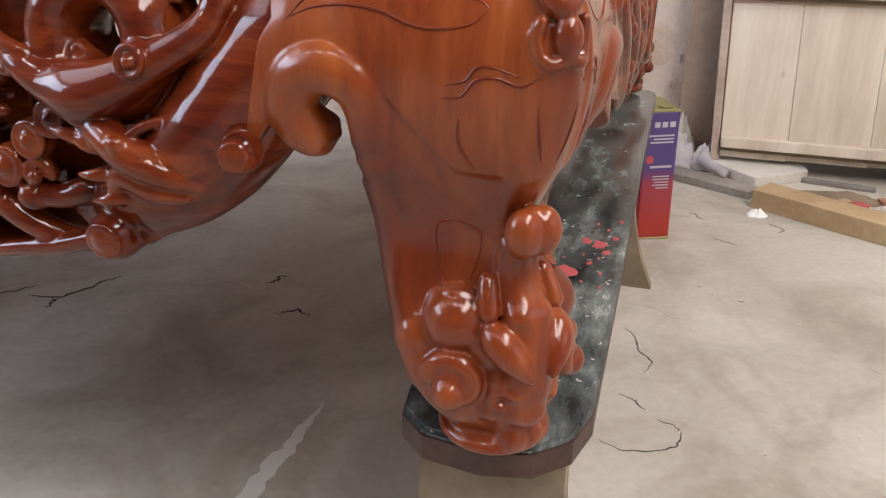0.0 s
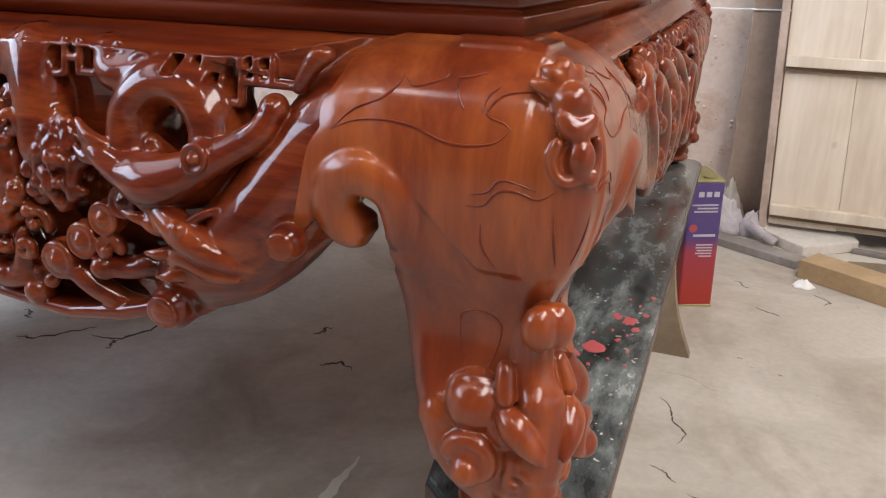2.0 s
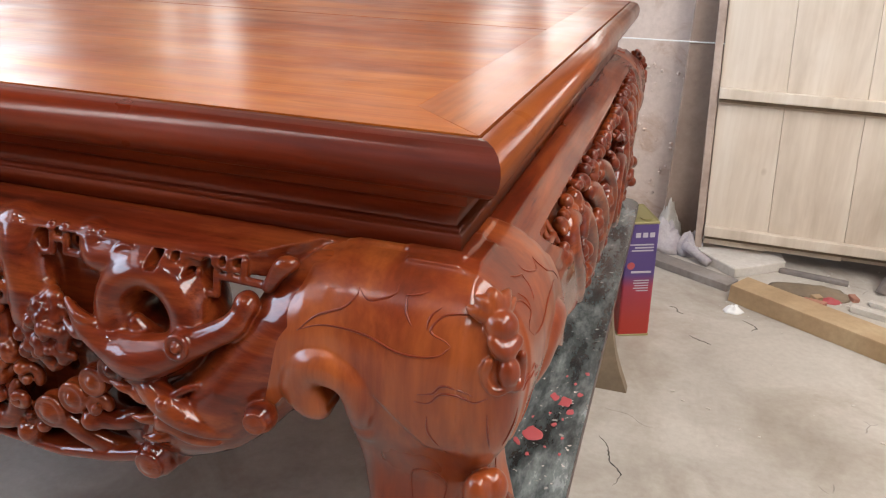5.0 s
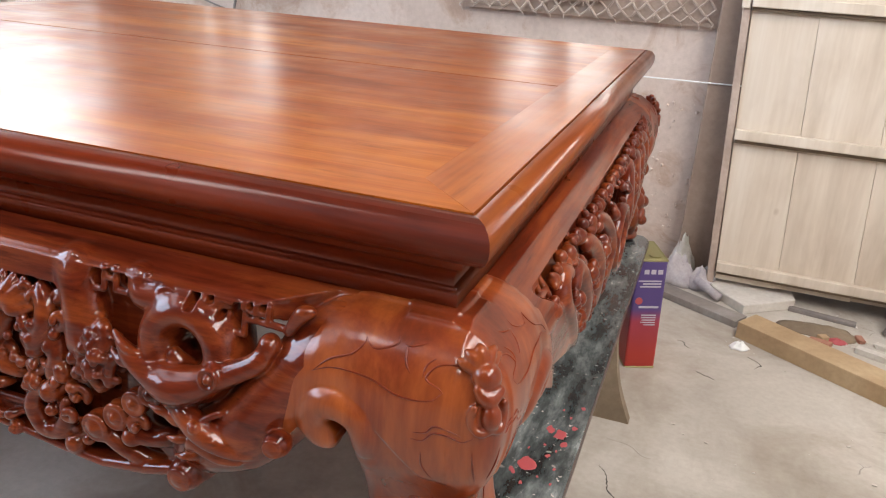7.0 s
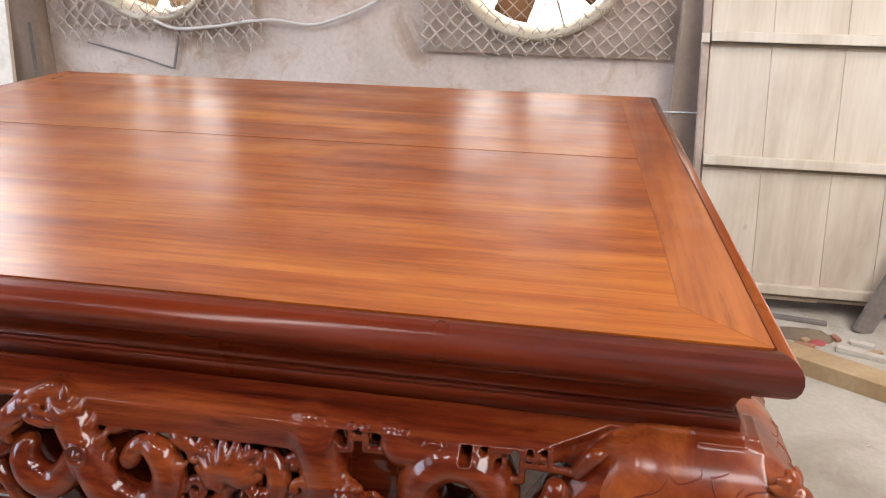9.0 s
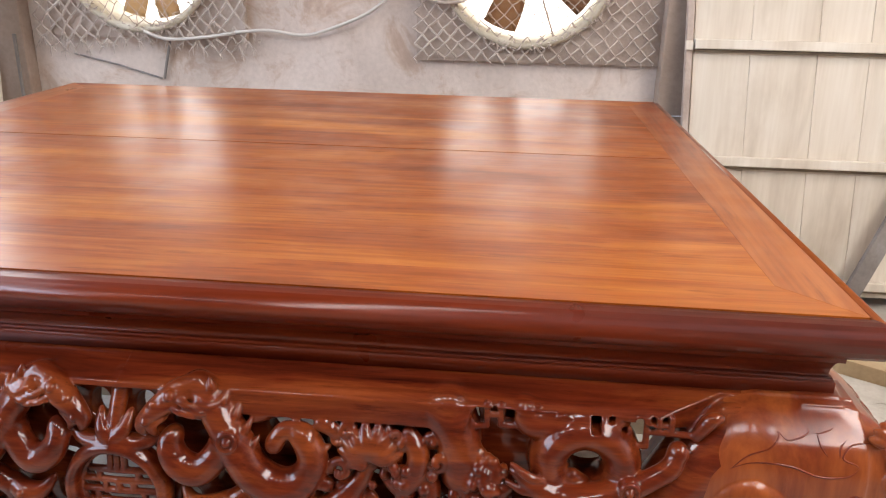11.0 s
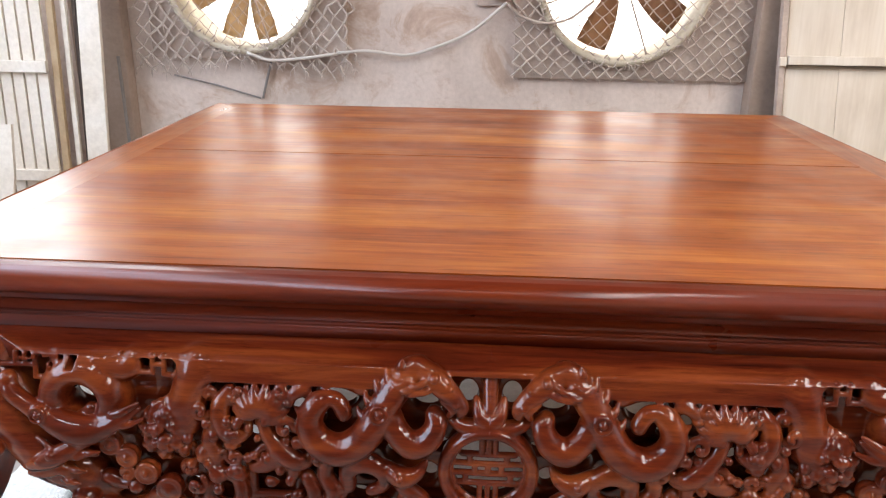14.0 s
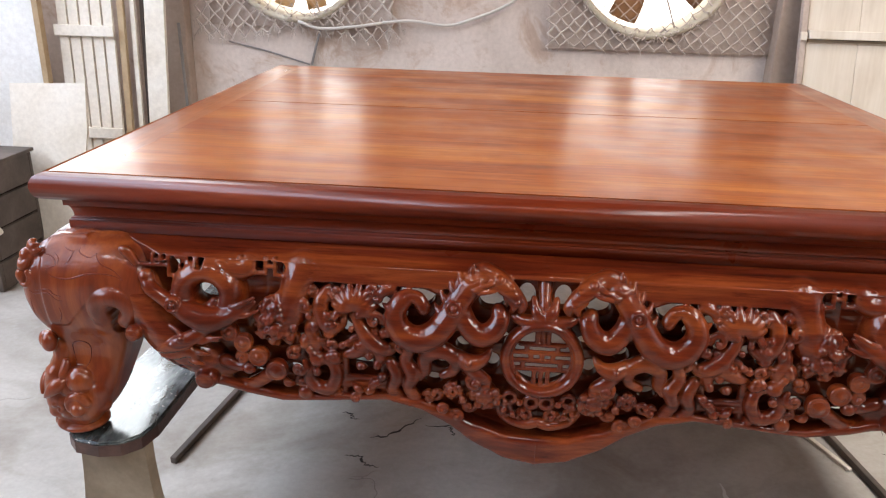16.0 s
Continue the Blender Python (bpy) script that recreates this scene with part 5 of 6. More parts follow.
engraving, leg = leg_mesh(0.0021)
for sx in (1, -1):
    for sy in (-1, 1):
        ob = new("leg", leg)
        ob.parent = table
        ob.matrix_basis = Matrix.Translation((T(sx * HX, sy * HY, 0)[0], sy * HY, 0)) @ Matrix.Diagonal((sx, -sy, 1, 1))
        ob["label"] = "cabriole leg with a ram-horn scroll and a clouded foot"
        en = new("engraving", engraving)
        en.parent = ob
        en["kind"] = "stuff"

# ---- red paint on the bench ----
def paint_drop(x, y, r, seed):
    rnd = random.Random(seed)
    n = 18
    a = [r * (0.30 + 1.15 * rnd.random()) for _ in range(n)]
    a = [(a[i - 1] + a[i] + a[(i + 1) % n]) / 3 for i in range(n)]
    out = [(x + a[i] * math.cos(6.2832 * i / n), y + 1.5 * a[i] * math.sin(6.2832 * i / n)) for i in range(n)]
    vs = [(px, py, BENCH_Z + 0.0003) for px, py in out] + [(x + (px - x) * 0.85, y + (py - y) * 0.85, BENCH_Z + 0.0013) for px, py in out]
    fs = [(i, (i + 1) % n, n + (i + 1) % n, n + i) for i in range(n)] + [tuple(range(n, 2 * n))]
    return tagged(mesh_ob("paint_splash", vs, fs, REDP), "dried splash of red paint on the black bench", "paint splash", "paint splashes")


for i, (x, y, r) in enumerate(((0.072, 1.088, 0.017), (0.105, 1.19, 0.014), (0.085, 1.20, 0.009), (0.118, 1.165, 0.008), (0.055, 1.06, 0.008), (0.10, 1.12, 0.005), (0.125, 1.22, 0.006), (0.076, 1.035, 0.005), (0.119, 1.09, 0.004), (0.112, 1.25, 0.004), (0.094, 1.27, 0.003), (0.126, 1.29, 0.005), (0.088, 1.15, 0.003), (0.064, 1.13, 0.003), (0.122, 1.05, 0.003), (0.098, 1.06, 0.0025), (0.110, 1.14, 0.003))):
    paint_drop(x, y, r * 0.82, i)

# ---- fans in the wall ----


def fan(c, angles, label, blade_mat, wide):
    x, z, r = c
    root = empty("exhaust_fan", (x, ROOM_Y1, z), label, "fan", "wall fans")
    bm = bmesh.new()
    prof = [(r - 0.004, 0.19), (r - 0.006, 0.0), (r - 0.004, -0.040), (r + 0.010, -0.056), (r + 0.026, -0.050), (r + 0.030, -0.034), (r + 0.012, -0.03), (r + 0.002, 0.0), (r + 0.002, 0.19)]
    rings = [[bm.verts.new((q * math.cos(t), y, q * math.sin(t))) for q, y in prof] for t in [2 * math.pi * k / 56 for k in range(56)]]
    for a, b in zip(rings, rings[1:] + rings[:1]):
        for k in range(len(prof)):
            j = (k + 1) % len(prof)
            bm.faces.new((a[k], b[k], b[j], a[j]))
    part("rim", bm, RIM, root, "dusty cream flared rim", True)
    bm = bmesh.new()
    tube(bm, [(0, 0.02, 0), (0, 0.13, 0)], 0.062, 24)
    tube(bm, [(0, -0.01, 0), (0, 0.02, 0)], 0.03, 16)
    part("hub", bm, DUSTY, root, "dusty hub")
    for a in angles:
        bm = bmesh.new()
        grid = []
        for i in range(9):
            q = 0.05 + (r * 0.93 - 0.05) * i / 8
            w = wide * (0.35 + 0.70 * math.sin(min(i / 8 * 1.9, 1.57)))
            tw = radians(34 - 18 * i / 8)
            row = []
            for j in range(5):
                s = (j / 4 - 0.42) * 2 * w
                ang = radians(a) + s * math.cos(tw) / max(q, 0.12)
                row.append(bm.verts.new((q * math.cos(ang), 0.08 + s * math.sin(tw), q * math.sin(ang))))
            grid.append(row)
        fs = [bm.faces.new((g0[j], g0[j + 1], g1[j + 1], g1[j])) for g0, g1 in zip(grid, grid[1:]) for j in range(4)]
        bmesh.ops.solidify(bm, geom=fs, thickness=0.003)
        part("blade", bm, blade_mat, root, "", True)
    for a in (20, 110, 200, 290):
        bm = bmesh.new()
        t = radians(a)
        tube(bm, [(0.05 * math.cos(t), 0.015, 0.05 * math.sin(t)), (r * math.cos(t), -0.02, r * math.sin(t))], 0.0045, 8)
        part("strut", bm, DUSTY, root)
    return root


fan(FAN_R, (247, 322, 52, 142), "dusty wall exhaust fan at rest with brown blades", BLADE, 0.072)
fan(FAN_L, (250, 283, 50, 205, 130), "dusty wall exhaust fan at rest with tan blades", TAN, 0.045)
PLATE_R, PLATE_L = (-0.824, 0.178, 0.932, 1.93), (-2.44, -1.56, 0.990, 1.88)
for c, p, label in ((FAN_R, PLATE_R, "dusty brown mounting board round the fan"), (FAN_L, PLATE_L, "dusty brown mounting board round the fan, half hidden by netting")):
    ob = wall_with_hole("mounting_board", p[0], p[1], p[2], p[3], ROOM_Y1 - 0.028, ROOM_Y1 - 0.001, [(c[0], c[1], c[2] + 0.002)], DUSTY)
    tagged(ob, label, "board")


def netting(name, box, y, seed, sag, cell, label):
    """Diamond netting of dusty cord, one piece."""
    rnd = random.Random(seed)
    x0, x1, z0, z1 = box
    nx, nz = int((x1 - x0) / cell) + 1, int((z1 - z0) / cell * 1.0) + 1
    P = {}
    for i in range(2 * nx + 2):
        for j in range(2 * nz + 2):
            if (i + j) % 2:
                continue
            x, z = x0 + i * cell / 2, z0 + j * cell / 2
            z += sag * (0.5 * math.sin(x * 9 + seed) - 0.5) * max(0, 1 - (z - z0) / 0.25)
            P[i, j] = (x + rnd.uniform(-1, 1) * cell * (0.16 if sag else 0.09), y - 0.004 - 0.007 * rnd.random(), z + rnd.uniform(-1, 1) * cell * (0.16 if sag else 0.09))
    bm = bmesh.new()
    for (i, j), p in P.items():
        for di in (-1, 1):
            q = P.get((i + di, j + 1))
            if q and x0 - 0.01 <= min(p[0], q[0]) and max(p[0], q[0]) <= x1 + 0.01 and max(p[2], q[2]) < z1:
                if rnd.random() < 0.05 * (sag > 0):
                    continue
                mid = ((p[0] + q[0]) / 2, (p[1] + q[1]) / 2 - 0.002, (p[2] + q[2]) / 2 - 0.002)
                # cords drawn thinner across the fans, where glare washes them out
                over = min(math.hypot(mid[0] - h[0], mid[2] - h[1]) - h[2] for h in (FAN_R, FAN_L)) < 0
                tube(bm, [p, mid, q], 0.0020 if over else 0.0036 + 0.0016 * rnd.random(), 5)
        for _ in range(3 if sag and j <= 2 else 1 if (j <= 1 or (sag and i % 4 == 0)) else 0):
            e, q = rnd.uniform(-0.022, 0.022), 0.012 + 0.034 * rnd.random() * (1.0 if sag else 0.4)
            tube(bm, [p, (p[0] + e * 0.8, p[1] - 0.006, p[2] - 0.5 * q), (p[0] + e, p[1] - 0.003, p[2] - q)], [0.0030, 0.0022, 0.0010], 4)
    return tagged(part(name, bm, NET, None), label, "netting", kind="stuff")


netting("wire_netting", (-0.832, 0.170, 0.940, 1.92), ROOM_Y1 - 0.032, 3, 0.0, 0.062, "dusty diamond wire netting stretched over the fan board")
netting("cord_netting", (-2.50, -1.52, 0.985, 1.90), ROOM_Y1 - 0.034, 7, 0.05, 0.058, "frayed dust-caked cord netting hanging over the fan")

bm = bmesh.new()
tube(bm, [tuple(p) for p in spline([(-1.60, 3.11, 1.025), (-1.46, 3.12, 1.035), (-1.30, 3.12, 1.020), (-1.17, 3.12, 1.055), (-1.02, 3.12, 1.120), (-0.90, 3.12, 1.215), (-0.865, 3.115, 1.245)], 6)], 0.0068, 10)
tagged(part("cable", bm, CABLE, None, "", True), "dusty white cable sagging along the wall", "cable")
bm = bmesh.new()
tube(bm, [tuple(p) for p in spline([(-0.86, 3.10, 1.24), (-0.80, 3.10, 1.19), (-0.70, 3.095, 1.165), (-0.60, 3.09, 1.185), (-0.50, 3.09, 1.26)], 5)], 0.006, 8)
tagged(part("cable", bm, NET, None, "", True), "thin dusty cable looping over the netting", "cable")
bm = bmesh.new()
tube(bm, [tuple(p) for p in spline([(-1.60, 3.112, 1.022), (-1.75, 3.105, 1.00), (-1.90, 3.10, 0.990), (-2.0, 3.10, 1.02)], 5)], 0.007, 8)
tagged(part("cable", bm, CABLE, None, "", True), "dusty cable end under the netting", "cable")
for a, b, r in (((-1.898, 3.135, 0.998), (-1.955, 3.15, 0.815), 0.006), ((-2.36, 3.15, 0.912), (-1.965, 3.15, 0.815), 0.004)):
    bm = bmesh.new()
    mid = [(a[i] + b[i]) / 2 + (0.006 if i == 2 else 0) for i in range(3)]
    tube(bm, [a, mid, b], r, 8)
    tagged(part("twig", bm, GREY), "thin dark stick leaning on the plaster", "stick", "sticks on the wall")

bm = bmesh.new()
tube(bm, [(-0.62, 3.042, 0.738), (-0.2, 3.042, 0.741), (0.1, 3.042, 0.745), (0.340, 3.042, 0.748)], 0.0028, 6)
tagged(part("string", bm, WHITE), "thin white string stretched along the wall", "string")
box = empty("switch_box", (-0.905, ROOM_Y1, 1.30), "dusty switch box on a wooden backing board", "switch box")
box_part("backing_board", (-0.085, -0.020, -0.070), (0.06, -0.001, 0.16), DUSTY, box, 0.003)
box_part("cover", (-0.02, -0.058, -0.045), (0.05, -0.022, 0.10), DUSTY, box, 0.008)
bm = bmesh.new()
tube(bm, [(0.018, -0.066, -0.012), (0.018, -0.060, -0.012)], 0.011, 14)
part("button", bm, WHITE, box, "pale round button")

def dust_fringe(c, seed):
    """Tufts of dust and fluff caught on the lower rim of a fan."""
    rnd = random.Random(seed)
    bm = bmesh.new()
    for i in range(150):
        t = radians(rnd.uniform(195, 345))
        q = c[2] + rnd.uniform(0.0, 0.034)
        p = Vector((c[0] + q * math.cos(t), ROOM_Y1 - 0.054 + rnd.uniform(-0.004, 0.014), c[1] + q * math.sin(t)))
        d = Vector((rnd.uniform(-0.6, 0.6), rnd.uniform(-0.5, 0.1), rnd.uniform(-1.0, 0.4))).normalized() * rnd.uniform(0.008, 0.026)
        tube(bm, [p, p + 0.5 * d + Vector((rnd.uniform(-0.004, 0.004), 0, 0)), p + d], [0.0045, 0.0032, 0.0010], 5)
    return tagged(part("dust_fringe", bm, NET), "grey fluff of dust caught on the fan rim", "dust", kind="stuff")


dust_fringe(FAN_R, 31)
dust_fringe(FAN_L, 32)
rnd = random.Random(41)
bm = bmesh.new()
for i in range(90):
    x, z, q = rnd.uniform(-0.10, 0.18), rnd.uniform(0.12, 0.66), 0.0025 + 0.006 * rnd.random() ** 2
    vs = bmesh.ops.create_icosphere(bm, subdivisions=1, radius=q)["verts"]
    bmesh.ops.translate(bm, vec=(x, ROOM_Y1 - 0.0005, z), verts=vs)
tagged(part("plaster_crumb", bm, PLASTER), "small crumbs of plaster stuck to the wall", "plaster", kind="stuff")

# ---- clutter on the floor by the panel ----
can = empty("paint_can", (0.201, 2.20, 0), "violet and red printed metal can with an olive lid", "can")
can.rotation_euler = (0, radians(2.0), radians(203))
bm = bmesh.new()
add_box(bm, (0.0, -0.150, 0.004), (0.092, 0.0, 0.356), 0.006)
part("body", bm, TIN, can)
bm = bmesh.new()
add_box(bm, (0.004, -0.146, 0.352), (0.088, -0.004, 0.359), 0.002)
part("lid", bm, LID, can, "olive metal lid")
for z in (0.004, 0.356):
    bm = bmesh.new()
    c4 = [(0.003, -0.003), (0.089, -0.003), (0.089, -0.147), (0.003, -0.147)]
    for (xa, ya), (xb, yb) in zip(c4, c4[1:] + c4[:1]):
        tube(bm, [(xa, ya, z), (xb, yb, z)], 0.0042, 8)
    part("seam_rim", bm, LID, can)
bm = bmesh.new()
tube(bm, [(0.03, -0.03, 0.358), (0.03, -0.03, 0.363)], 0.018, 18)
part("cap", bm, LID, can, "round metal cap")
for k, (a, b, z, h) in enumerate(((0.012, 0.026, 0.314, 0.014), (0.032, 0.046, 0.314, 0.014), (0.052, 0.066, 0.314, 0.014), (0.012, 0.080, 0.290, 0.004), (0.012, 0.066, 0.281, 0.004), (0.012, 0.074, 0.272, 0.004),
                                  (0.012, 0.070, 0.205, 0.006), (0.016, 0.060, 0.180, 0.003), (0.016, 0.060, 0.172, 0.003), (0.016, 0.056, 0.164, 0.003), (0.016, 0.060, 0.156, 0.003), (0.016, 0.050, 0.148, 0.003))):
    box_part("print_bar", (a, 0.0002, z), (b, 0.0012, z + h), PRINT, can, 0)
bm = bmesh.new()
tube(bm, [(0.072, 0.0002, 0.228), (0.072, 0.0014, 0.228)], 0.011, 16)
part("print_badge", bm, REDP, can, "red badge")


def timber(name, a, b, w, h, material, label, category, group="", tip=0.0):
    """A length of wood lying from a to b."""
    a, b = Vector(a), Vector(b)
    d = b - a
    root_m = Matrix.Translation(a) @ Matrix.Rotation(math.atan2(d.y, d.x), 4, "Z") @ Matrix.Rotation(-math.atan2(d.z, math.hypot(d.x, d.y)), 4, "Y") @ Matrix.Rotation(radians(tip), 4, "X")
    bm = bmesh.new()
    add_box(bm, (0, -w / 2, 0), (d.length, w / 2, h), 0.0025)
    ob = part(name, bm, material)
    ob.matrix_world = root_m
    return tagged(ob, label, category, group)


timber("timber_beam", (0.453, 2.585, 0), (1.69, 1.827, 0), 0.105, 0.058, TAN, "tan sawn timber beam lying on the floor", "timber")
timber("floor_plank", (0.10, 2.82, 0), (0.440, 2.640, 0), 0.075, 0.026, GREY, "dark grey plank lying on the floor", "plank")
timber("floor_strip", (0.60, 2.862, 0), (0.82, 2.825, 0), 0.028, 0.014, GREY, "grey wooden strip lying on the floor", "strip")
timber("floor_strip", (0.80, 2.62, 0), (1.10, 2.50, 0), 0.03, 0.02, STONE, "pale wooden strip lying behind the beam", "strip")
timber("leaning_plank", (0.93, 2.80, 0), (1.48, 2.93, 1.50), 0.075, 0.02, GREY, "dark plank leaning on the pale panel", "plank", tip=90)
bm = bmesh.new()
out = [(0.285, 3.02), (0.60, 3.015), (0.618, 2.875), (0.445, 2.735), (0.33, 2.86)]
lo = [bm.verts.new((x, y, 0.0)) for x, y in out]
hi = [bm.verts.new((x, y, 0.036)) for x, y in out]
bm.faces.new(hi)
bm.faces.new(lo[::-1])
for i in range(5):
    bm.faces.new((lo[i], lo[(i + 1) % 5], hi[(i + 1) % 5], hi[i]))
bmesh.ops.bevel(bm, geom=list(bm.edges), offset=0.003, segments=1, affect="EDGES")
tagged(part("stone_slab", bm, STONE), "pale broken slab lying on the floor", "slab")


def crumple(name, x, y, rx, ry, h, material, seed, label, category):
    """A crumpled soft heap."""
    bm = bmesh.new()
    n, mr = 26, 10
    rings = []
    for i in range(mr + 1):
        q = 1 - i / mr
        row = []
        for k in range(n):
            t = 2 * math.pi * k / n
            rr = q * (1 + 0.28 * noise.noise((2 * math.cos(t), 2 * math.sin(t), seed)))
            px, py = rx * rr * math.cos(t), ry * rr * math.sin(t)
            pz = h * (1 - q ** 2.2) * (0.75 + 0.9 * abs(noise.noise((px / rx * 2.1, py / ry * 2.1, seed + 5))) + 0.35 * noise.noise((px / rx * 6, py / ry * 6, seed)))
            row.append(bm.verts.new((x + px, y + py, max(pz, 0.0005))))
        rings.append(row)
    for a, b in zip(rings, rings[1:]):
        for k in range(n):
            bm.faces.new((a[k], a[(k + 1) % n], b[(k + 1) % n], b[k]))
    bmesh.ops.remove_doubles(bm, verts=rings[-1], dist=0.02 * rx)
    bm.faces.new(rings[0][::-1])
    return tagged(part(name, bm, material, None, "", True), label, category)


crumple("rag", 0.19, 2.94, 0.085, 0.075, 0.10, CLOTH, 3.3, "crumpled dirty rag on the floor by the brown strip", "rag")
crumple("rag", 0.285, 2.92, 0.065, 0.05, 0.075, CLOTH, 8.1, "grey crumpled rag on the floor", "rag")
crumple("rag", 0.20, 3.05, 0.06, 0.05, 0.13, STONE, 5.7, "pale crumpled sack against the wall", "rag")
crumple("crumpled_paper", 0.441, 2.463, 0.030, 0.020, 0.022, WHITE, 2.2, "small crumpled white paper on the floor", "paper")
crumple("debris_heap", 0.70, 2.72, 0.14, 0.06, 0.016, OLDWOOD, 4.4, "low heap of wood shavings behind the beam", "shavings")["kind"] = "stuff"
crumple("red_rag", 0.745, 2.66, 0.035, 0.02, 0.014, REDP, 6.1, "small red scrap on the floor", "scrap")
bm = bmesh.new()
tube(bm, [(0.27, 2.87, 0.045), (0.36, 2.80, 0.018)], 0.016, 12)
tagged(part("paper_roll", bm, CLOTH, None, "", True), "short rolled grey paper on the floor", "roll")
rnd = random.Random(11)
bm = bmesh.new()
for i in range(170):
    x, y = rnd.uniform(0.2, 1.6), rnd.uniform(1.0, 3.0)
    if rnd.random() < 0.5:
        x, y = rnd.uniform(0.50, 1.3), rnd.uniform(2.62, 2.9)
    s = 0.002 + 0.005 * rnd.random() ** 3
    add_box(bm, (-s, -s * 0.5, 0), (s, s * 0.5, s * 0.5), 0, Matrix.Translation((x, y, 0)) @ Matrix.Rotation(rnd.random() * 6, 4, "Z"))
tagged(part("grit", bm, STONE), "scattered wood chips and grit on the floor", "grit", kind="stuff")



def ribbon(name, pts, width, material, label, category, seed, parent=None, h=0.0008, wobble=0.8):
    """A thin uneven flat strip on the floor."""
    r = random.Random(seed)
    if len(pts) == 2:
        (xa, ya), (xb, yb) = pts
        e = r.uniform(0.10, 0.22) * r.choice((-1, 1))
        pts = [pts[0], (xa + 0.35 * (xb - xa) - e * (yb - ya), ya + 0.35 * (yb - ya) + e * (xb - xa)), (xa + 0.7 * (xb - xa) + 0.6 * e * (yb - ya), ya + 0.7 * (yb - ya) - 0.6 * e * (xb - xa)), pts[1]]
    p = [Vector((x, y)) for x, y in spline(pts, 7)]
    left, right = [], []
    for i, q in enumerate(p):
        d = (p[min(i + 1, len(p) - 1)] - p[max(i - 1, 0)]).normalized()
        nrm = Vector((-d.y, d.x))
        w = width * (0.35 + 0.9 * r.random() if wobble > 0.2 else 0.55 + 0.15 * r.random()) * max(0.12, math.sin(math.pi * (i + 0.3) / (len(p) - 0.4)))
        q = q + nrm * r.uniform(-1, 1) * width * wobble
        left.append((q.x + nrm.x * w / 2, q.y + nrm.y * w / 2))
        right.append((q.x - nrm.x * w / 2, q.y - nrm.y * w / 2))
    n = len(p)
    vs = [(x, y, h) for x, y in left + right] + [(x, y, 0.0) for x, y in left + right]
    fs = [(i, n + i, n + i + 1, i + 1) for i in range(n - 1)]
    fs += [(i, i + 1, 2 * n + i + 1, 2 * n + i) for i in range(n - 1)] + [(n + i + 1, n + i, 3 * n + i, 3 * n + i + 1) for i in range(n - 1)]
    return tagged(mesh_ob(name, vs, fs, material, parent), label, category, "cracks in the floor" if category == "crack" else "")


CRACKS = [[(-1.18, 1.37), (-1.098, 1.386), (-1.064, 1.475), (-1.045, 1.52)], [(-1.10, 1.386), (-1.095, 1.33)], [(-0.60, 1.47), (-0.563, 1.50), (-0.52, 1.482)], [(-0.70, 1.60), (-0.667, 1.652)],
          [(-1.334, 1.295), (-1.278, 1.311), (-1.20, 1.41)], [(-1.387, 1.192), (-1.285, 1.158)], [(0.135, 1.655), (0.160, 1.62), (0.172, 1.57), (0.199, 1.53), (0.19, 1.487)], [(0.15, 1.40), (0.176, 1.387), (0.2, 1.36)],
          [(0.221, 1.337), (0.253, 1.329), (0.262, 1.297), (0.247, 1.265), (0.18, 1.235), (0.132, 1.248)], [(0.316, 2.246), (0.348, 2.229), (0.38, 2.213)], [(0.25, 2.425), (0.295, 2.387)], [(0.469, 2.411), (0.508, 2.375), (0.49, 2.34)], [(-1.44, 1.412), (-1.384, 1.38)]]
for i, pts in enumerate(CRACKS):
    ribbon("floor_crack", pts, 0.0075 if pts[0][0] < 0 else 0.0035, CRACK, "dark jagged crack in the concrete floor", "crack", i)
# a streak of light under the table, painted as a pale flat strip
ribbon("light_streak", [(-0.358, 1.20), (-0.352, 1.09), (-0.358, 0.98), (-0.362, 0.86), (-0.37, 0.70)], 0.050, STREAK, "pale strip painted on the floor for a streak of light", "stain", 5, h=0.0006, wobble=0.1)

# narrow bars under the table; the dark pair marks two dark lines
timber("floor_bar", (-1.845, 1.10, 0), (-1.775, 1.62, 0), 0.018, 0.020, DARK, "dark narrow bar on the floor under the table", "stick", group="sticks on the floor")
timber("floor_bar", (0.078, 1.12, 0), (-0.008, 1.62, 0), 0.018, 0.020, DARK, "dark narrow bar on the floor under the table", "stick", group="sticks on the floor")
timber("floor_bar", (0.022, 1.30, 0), (-0.045, 1.46, 0), 0.016, 0.010, PALE, "pale thin stick lying on the floor under the table", "stick", group="sticks on the floor")

# ---- boards stacked against the wall ----


def slat_panel(x, y, n, w, gap, top, rails):
    root = empty("slatted_panel", (x, y, 0), "pale slatted wooden panel standing against the wall", "slatted panel")
    root.rotation_euler = (radians(-3), 0, 0)
    for i in range(n):
        box_part("slat", (i * (w + gap), 0, 0.0), (i * (w + gap) + w, 0.014, top - 0.01 * (i % 2)), PALE, root, 0.002)
    for z in rails:
        box_part("rail", (-0.01, -0.024, z - 0.025), (n * (w + gap), -0.001, z + 0.025), PALE, root, 0.003)
    return root


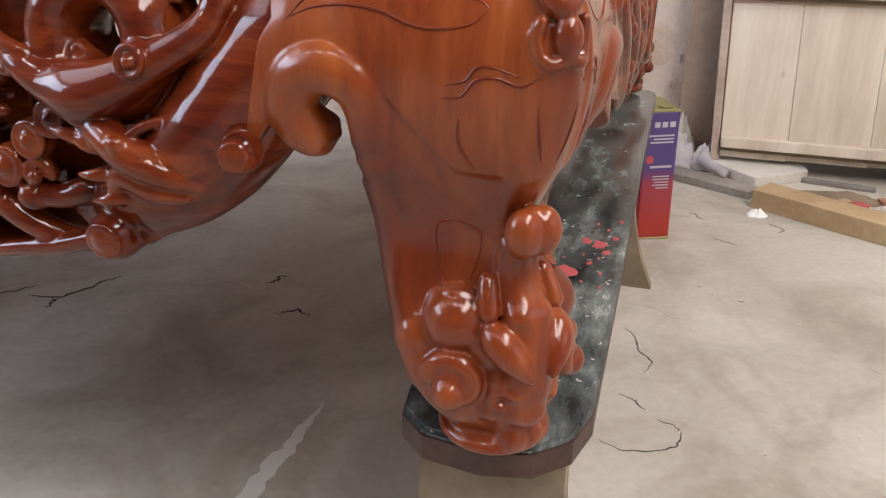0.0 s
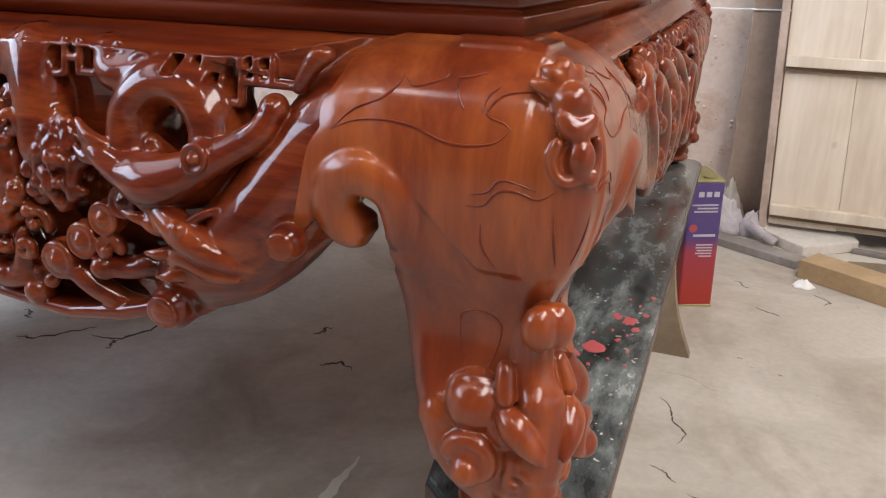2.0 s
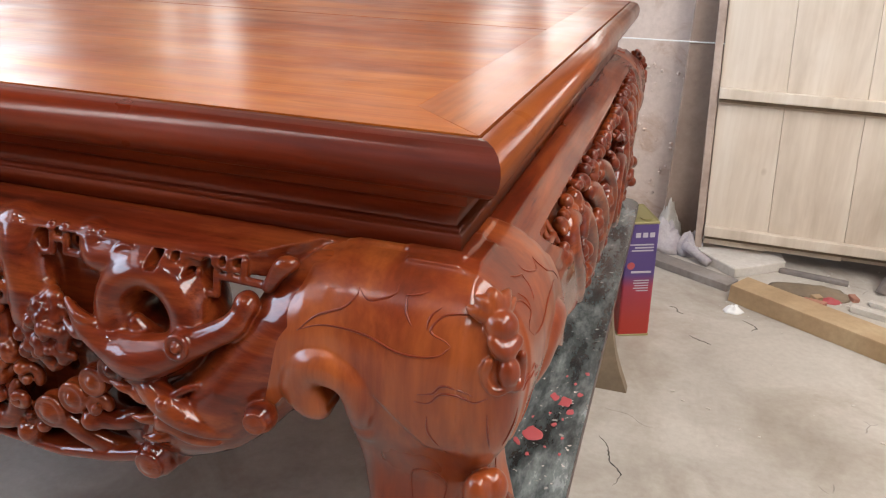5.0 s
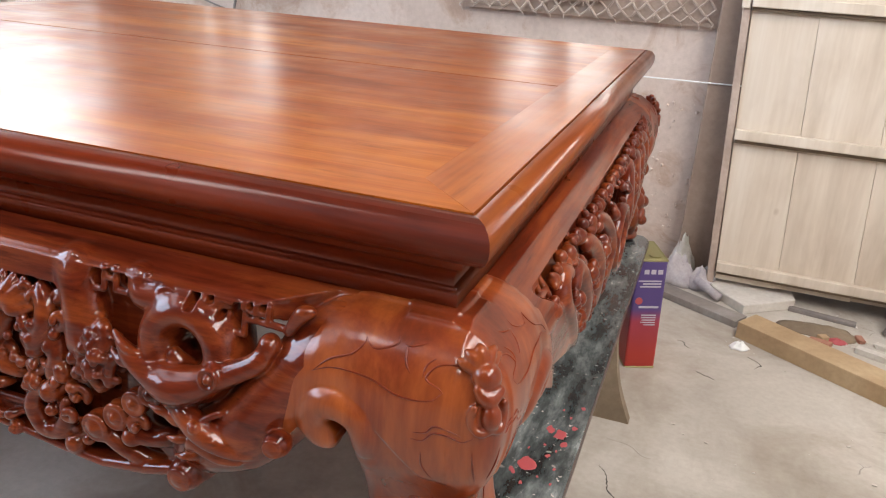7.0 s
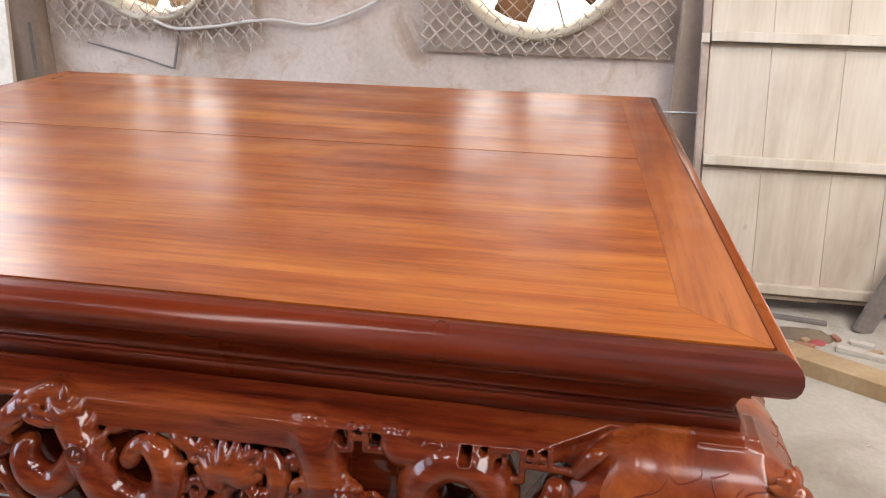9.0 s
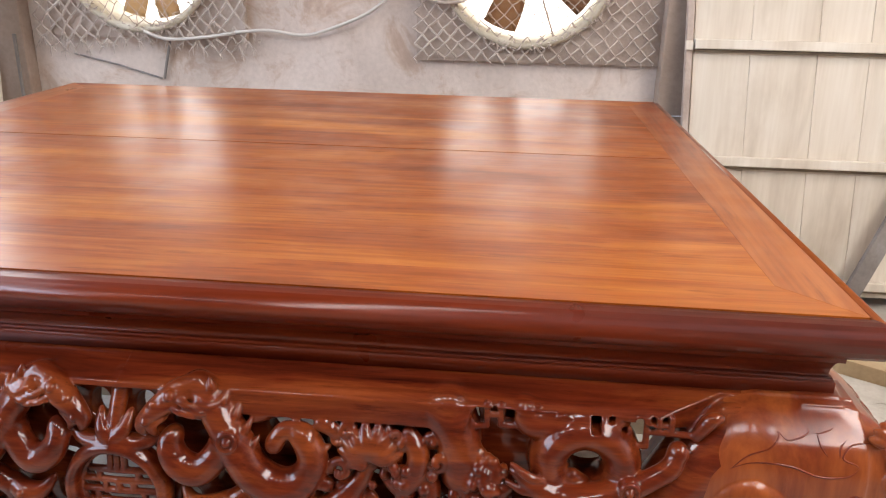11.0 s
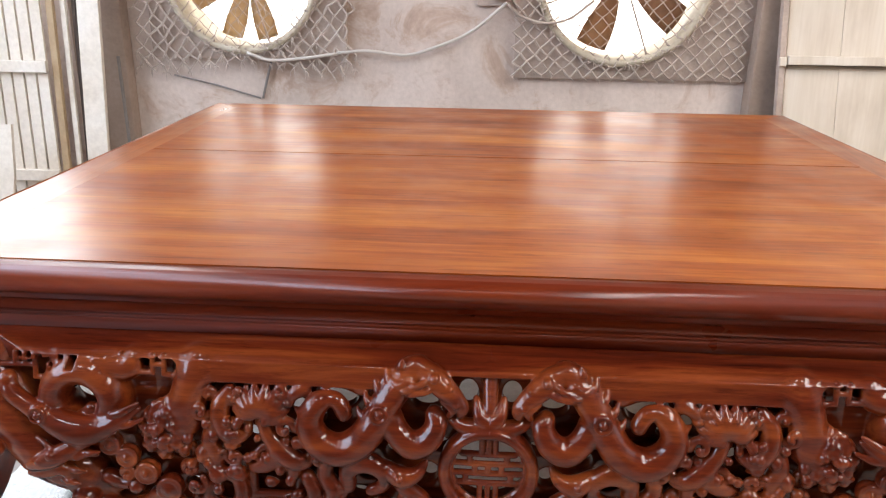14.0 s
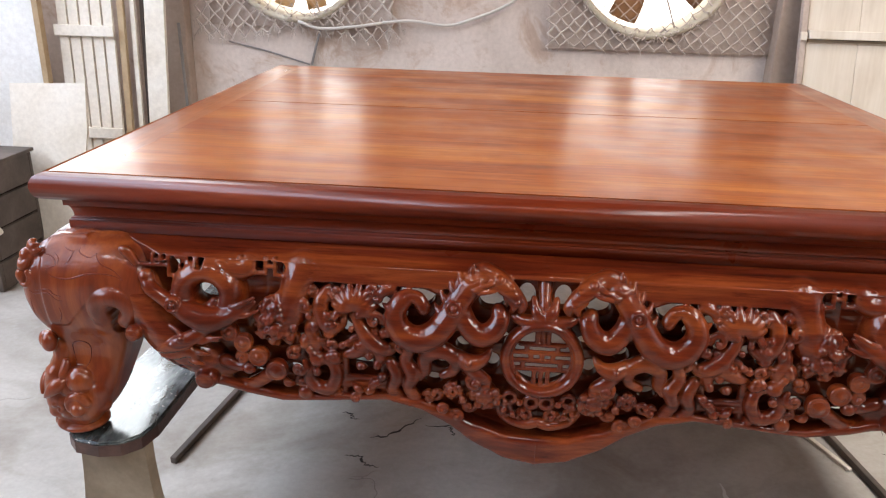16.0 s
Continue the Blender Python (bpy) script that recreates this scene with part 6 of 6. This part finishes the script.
slat_panel(-3.085, 2.865, 5, 0.046, 0.009, 1.46, (0.09, 0.495, 0.965, 1.41))
for a, b, w, h, m, label in (((-2.795, 2.88, 0), (-2.775, 2.99, 1.95), 0.030, 0.022, TAN, "tan board standing on edge against the wall"),
                             ((-2.745, 2.90, 0), (-2.735, 3.00, 1.70), 0.022, 0.018, PALE, "thin pale lath standing against the wall"),
                             ((-2.655, 2.87, 0), (-2.610, 3.03, 1.95), 0.095, 0.022, PALE, "wide pale board leaning against the wall"),
                             ((-2.495, 2.93, 0), (-2.565, 3.05, 1.0), 0.012, 0.012, GREY, "thin grey lath leaning against the brown-grey strip"),
                             ((-2.72, 2.93, 0), (-2.705, 3.02, 1.5), 0.016, 0.016, DARK, "thin dark lath standing against the wall")):
    d = Vector(b) - Vector(a)
    bm = bmesh.new()
    add_box(bm, (-w / 2, -h / 2, 0), (w / 2, h / 2, d.length), 0.002)
    ob = part("standing_board", bm, m)
    ob.matrix_world = Matrix.Translation(a) @ Matrix.Rotation(math.asin(d.x / d.length), 4, "Y") @ Matrix.Rotation(-math.asin(d.y / d.length), 4, "X")
    tagged(ob, label, "board", "boards against the wall")
door = empty("tall_panel", (-3.66, 2.86, 0), "tall white-primed panel with a brown edge, standing against the wall", "panel")
box_part("sheet", (-0.52, -0.012, 0), (0.505, 0.012, 1.45), PRIMED, door, 0.002)
box_part("edge_strip", (0.507, -0.018, 0), (0.535, 0.018, 1.45), TAN, door, 0.002)
bm = bmesh.new()
out = [(0.0, 0.0), (0.27, 0.0), (0.285, 0.22), (0.315, 0.42), (0.335, 0.60), (0.335, 0.80), (0.0, 0.79)]
a = [bm.verts.new((x, 0, z)) for x, z in out]
b = [bm.verts.new((x, 0.016, z)) for x, z in out]
bm.faces.new(a)
bm.faces.new(b[::-1])
for i in range(len(out)):
    j = (i + 1) % len(out)
    bm.faces.new((a[i], b[i], b[j], a[j]))
ob = tagged(part("cut_board", bm, PALE), "pale board with a sawn curved edge, leaning on the panel", "board")
ob.matrix_world = pose(-3.10, 2.38, 0, -10, 0, 0)
crate = empty("dark_crate", (-3.22, 2.25, 0), "dark brown wooden crate on the floor", "crate")
for z in (0.0, 0.13, 0.26, 0.39):
    box_part("crate_board", (-0.20, -0.16, z + 0.004), (0.235, -0.142, z + 0.122), DARK, crate, 0.003)
    box_part("crate_side", (0.217, -0.140, z + 0.004), (0.235, 0.14, z + 0.122), DARK, crate, 0.003)
box_part("crate_back", (-0.20, 0.142, 0.0), (0.235, 0.16, 0.51), DARK, crate, 0.003)
box_part("crate_lid", (-0.21, -0.17, 0.515), (0.245, 0.17, 0.53), DARK, crate, 0.003)
bm = bmesh.new()
tube(bm, [tuple(p) for p in spline([(-3.35, 1.96, 0.0), (-3.12, 2.02, 0.15), (-2.93, 2.06, 0.285)], 5)], [0.016] * 11, 8)
tagged(part("broom_stick", bm, PALE, None, "", True), "pale rough stick leaning against the crate", "stick")

# broken bits between the beam and the panel
rnd = random.Random(23)
BRICK = mottled("brick_dust", (0.28, 0.12, 0.08), (0.40, 0.19, 0.13), (0.46, 0.26, 0.19), 6, 60, 0.9, 0.3)
for i in range(16):
    x = rnd.uniform(0.66, 1.45)
    y = rnd.uniform(2.60 - 0.46 * (x - 0.6), 2.80)
    w, d, h = rnd.uniform(0.03, 0.11), rnd.uniform(0.014, 0.032), rnd.uniform(0.008, 0.022)
    m, label = ((OLDWOOD, "small brown wood offcut on the floor"), (STONE, "small pale chip of plaster on the floor"), (BRICK, "small reddish brick fragment on the floor"), (TAN, "small tan wood offcut on the floor"))[i % 4]
    bm = bmesh.new()
    vs = add_box(bm, (-w / 2, -d / 2, 0), (w / 2, d / 2, h), 0)
    for v in vs:
        v.co.x *= rnd.uniform(0.75, 1.1)
        v.co.y *= rnd.uniform(0.7, 1.2)
    bmesh.ops.bevel(bm, geom=list(bm.edges), offset=0.0018, segments=1, affect="EDGES")
    ob = part("offcut", bm, m)
    ob.matrix_world = Matrix.Translation((x, y, 0)) @ Matrix.Rotation(rnd.random() * 6.28, 4, "Z")
    tagged(ob, label, "offcut", "offcuts on the floor")

# ---- daylight outside the fans ----
bm = bmesh.new()
add_box(bm, (-9, 6.0, 0.05), (7, 6.05, 6))
tagged(part("backdrop", bm, DAYLIGHT), "bright hazy daylight outside the fan openings", "backdrop", kind="structure")
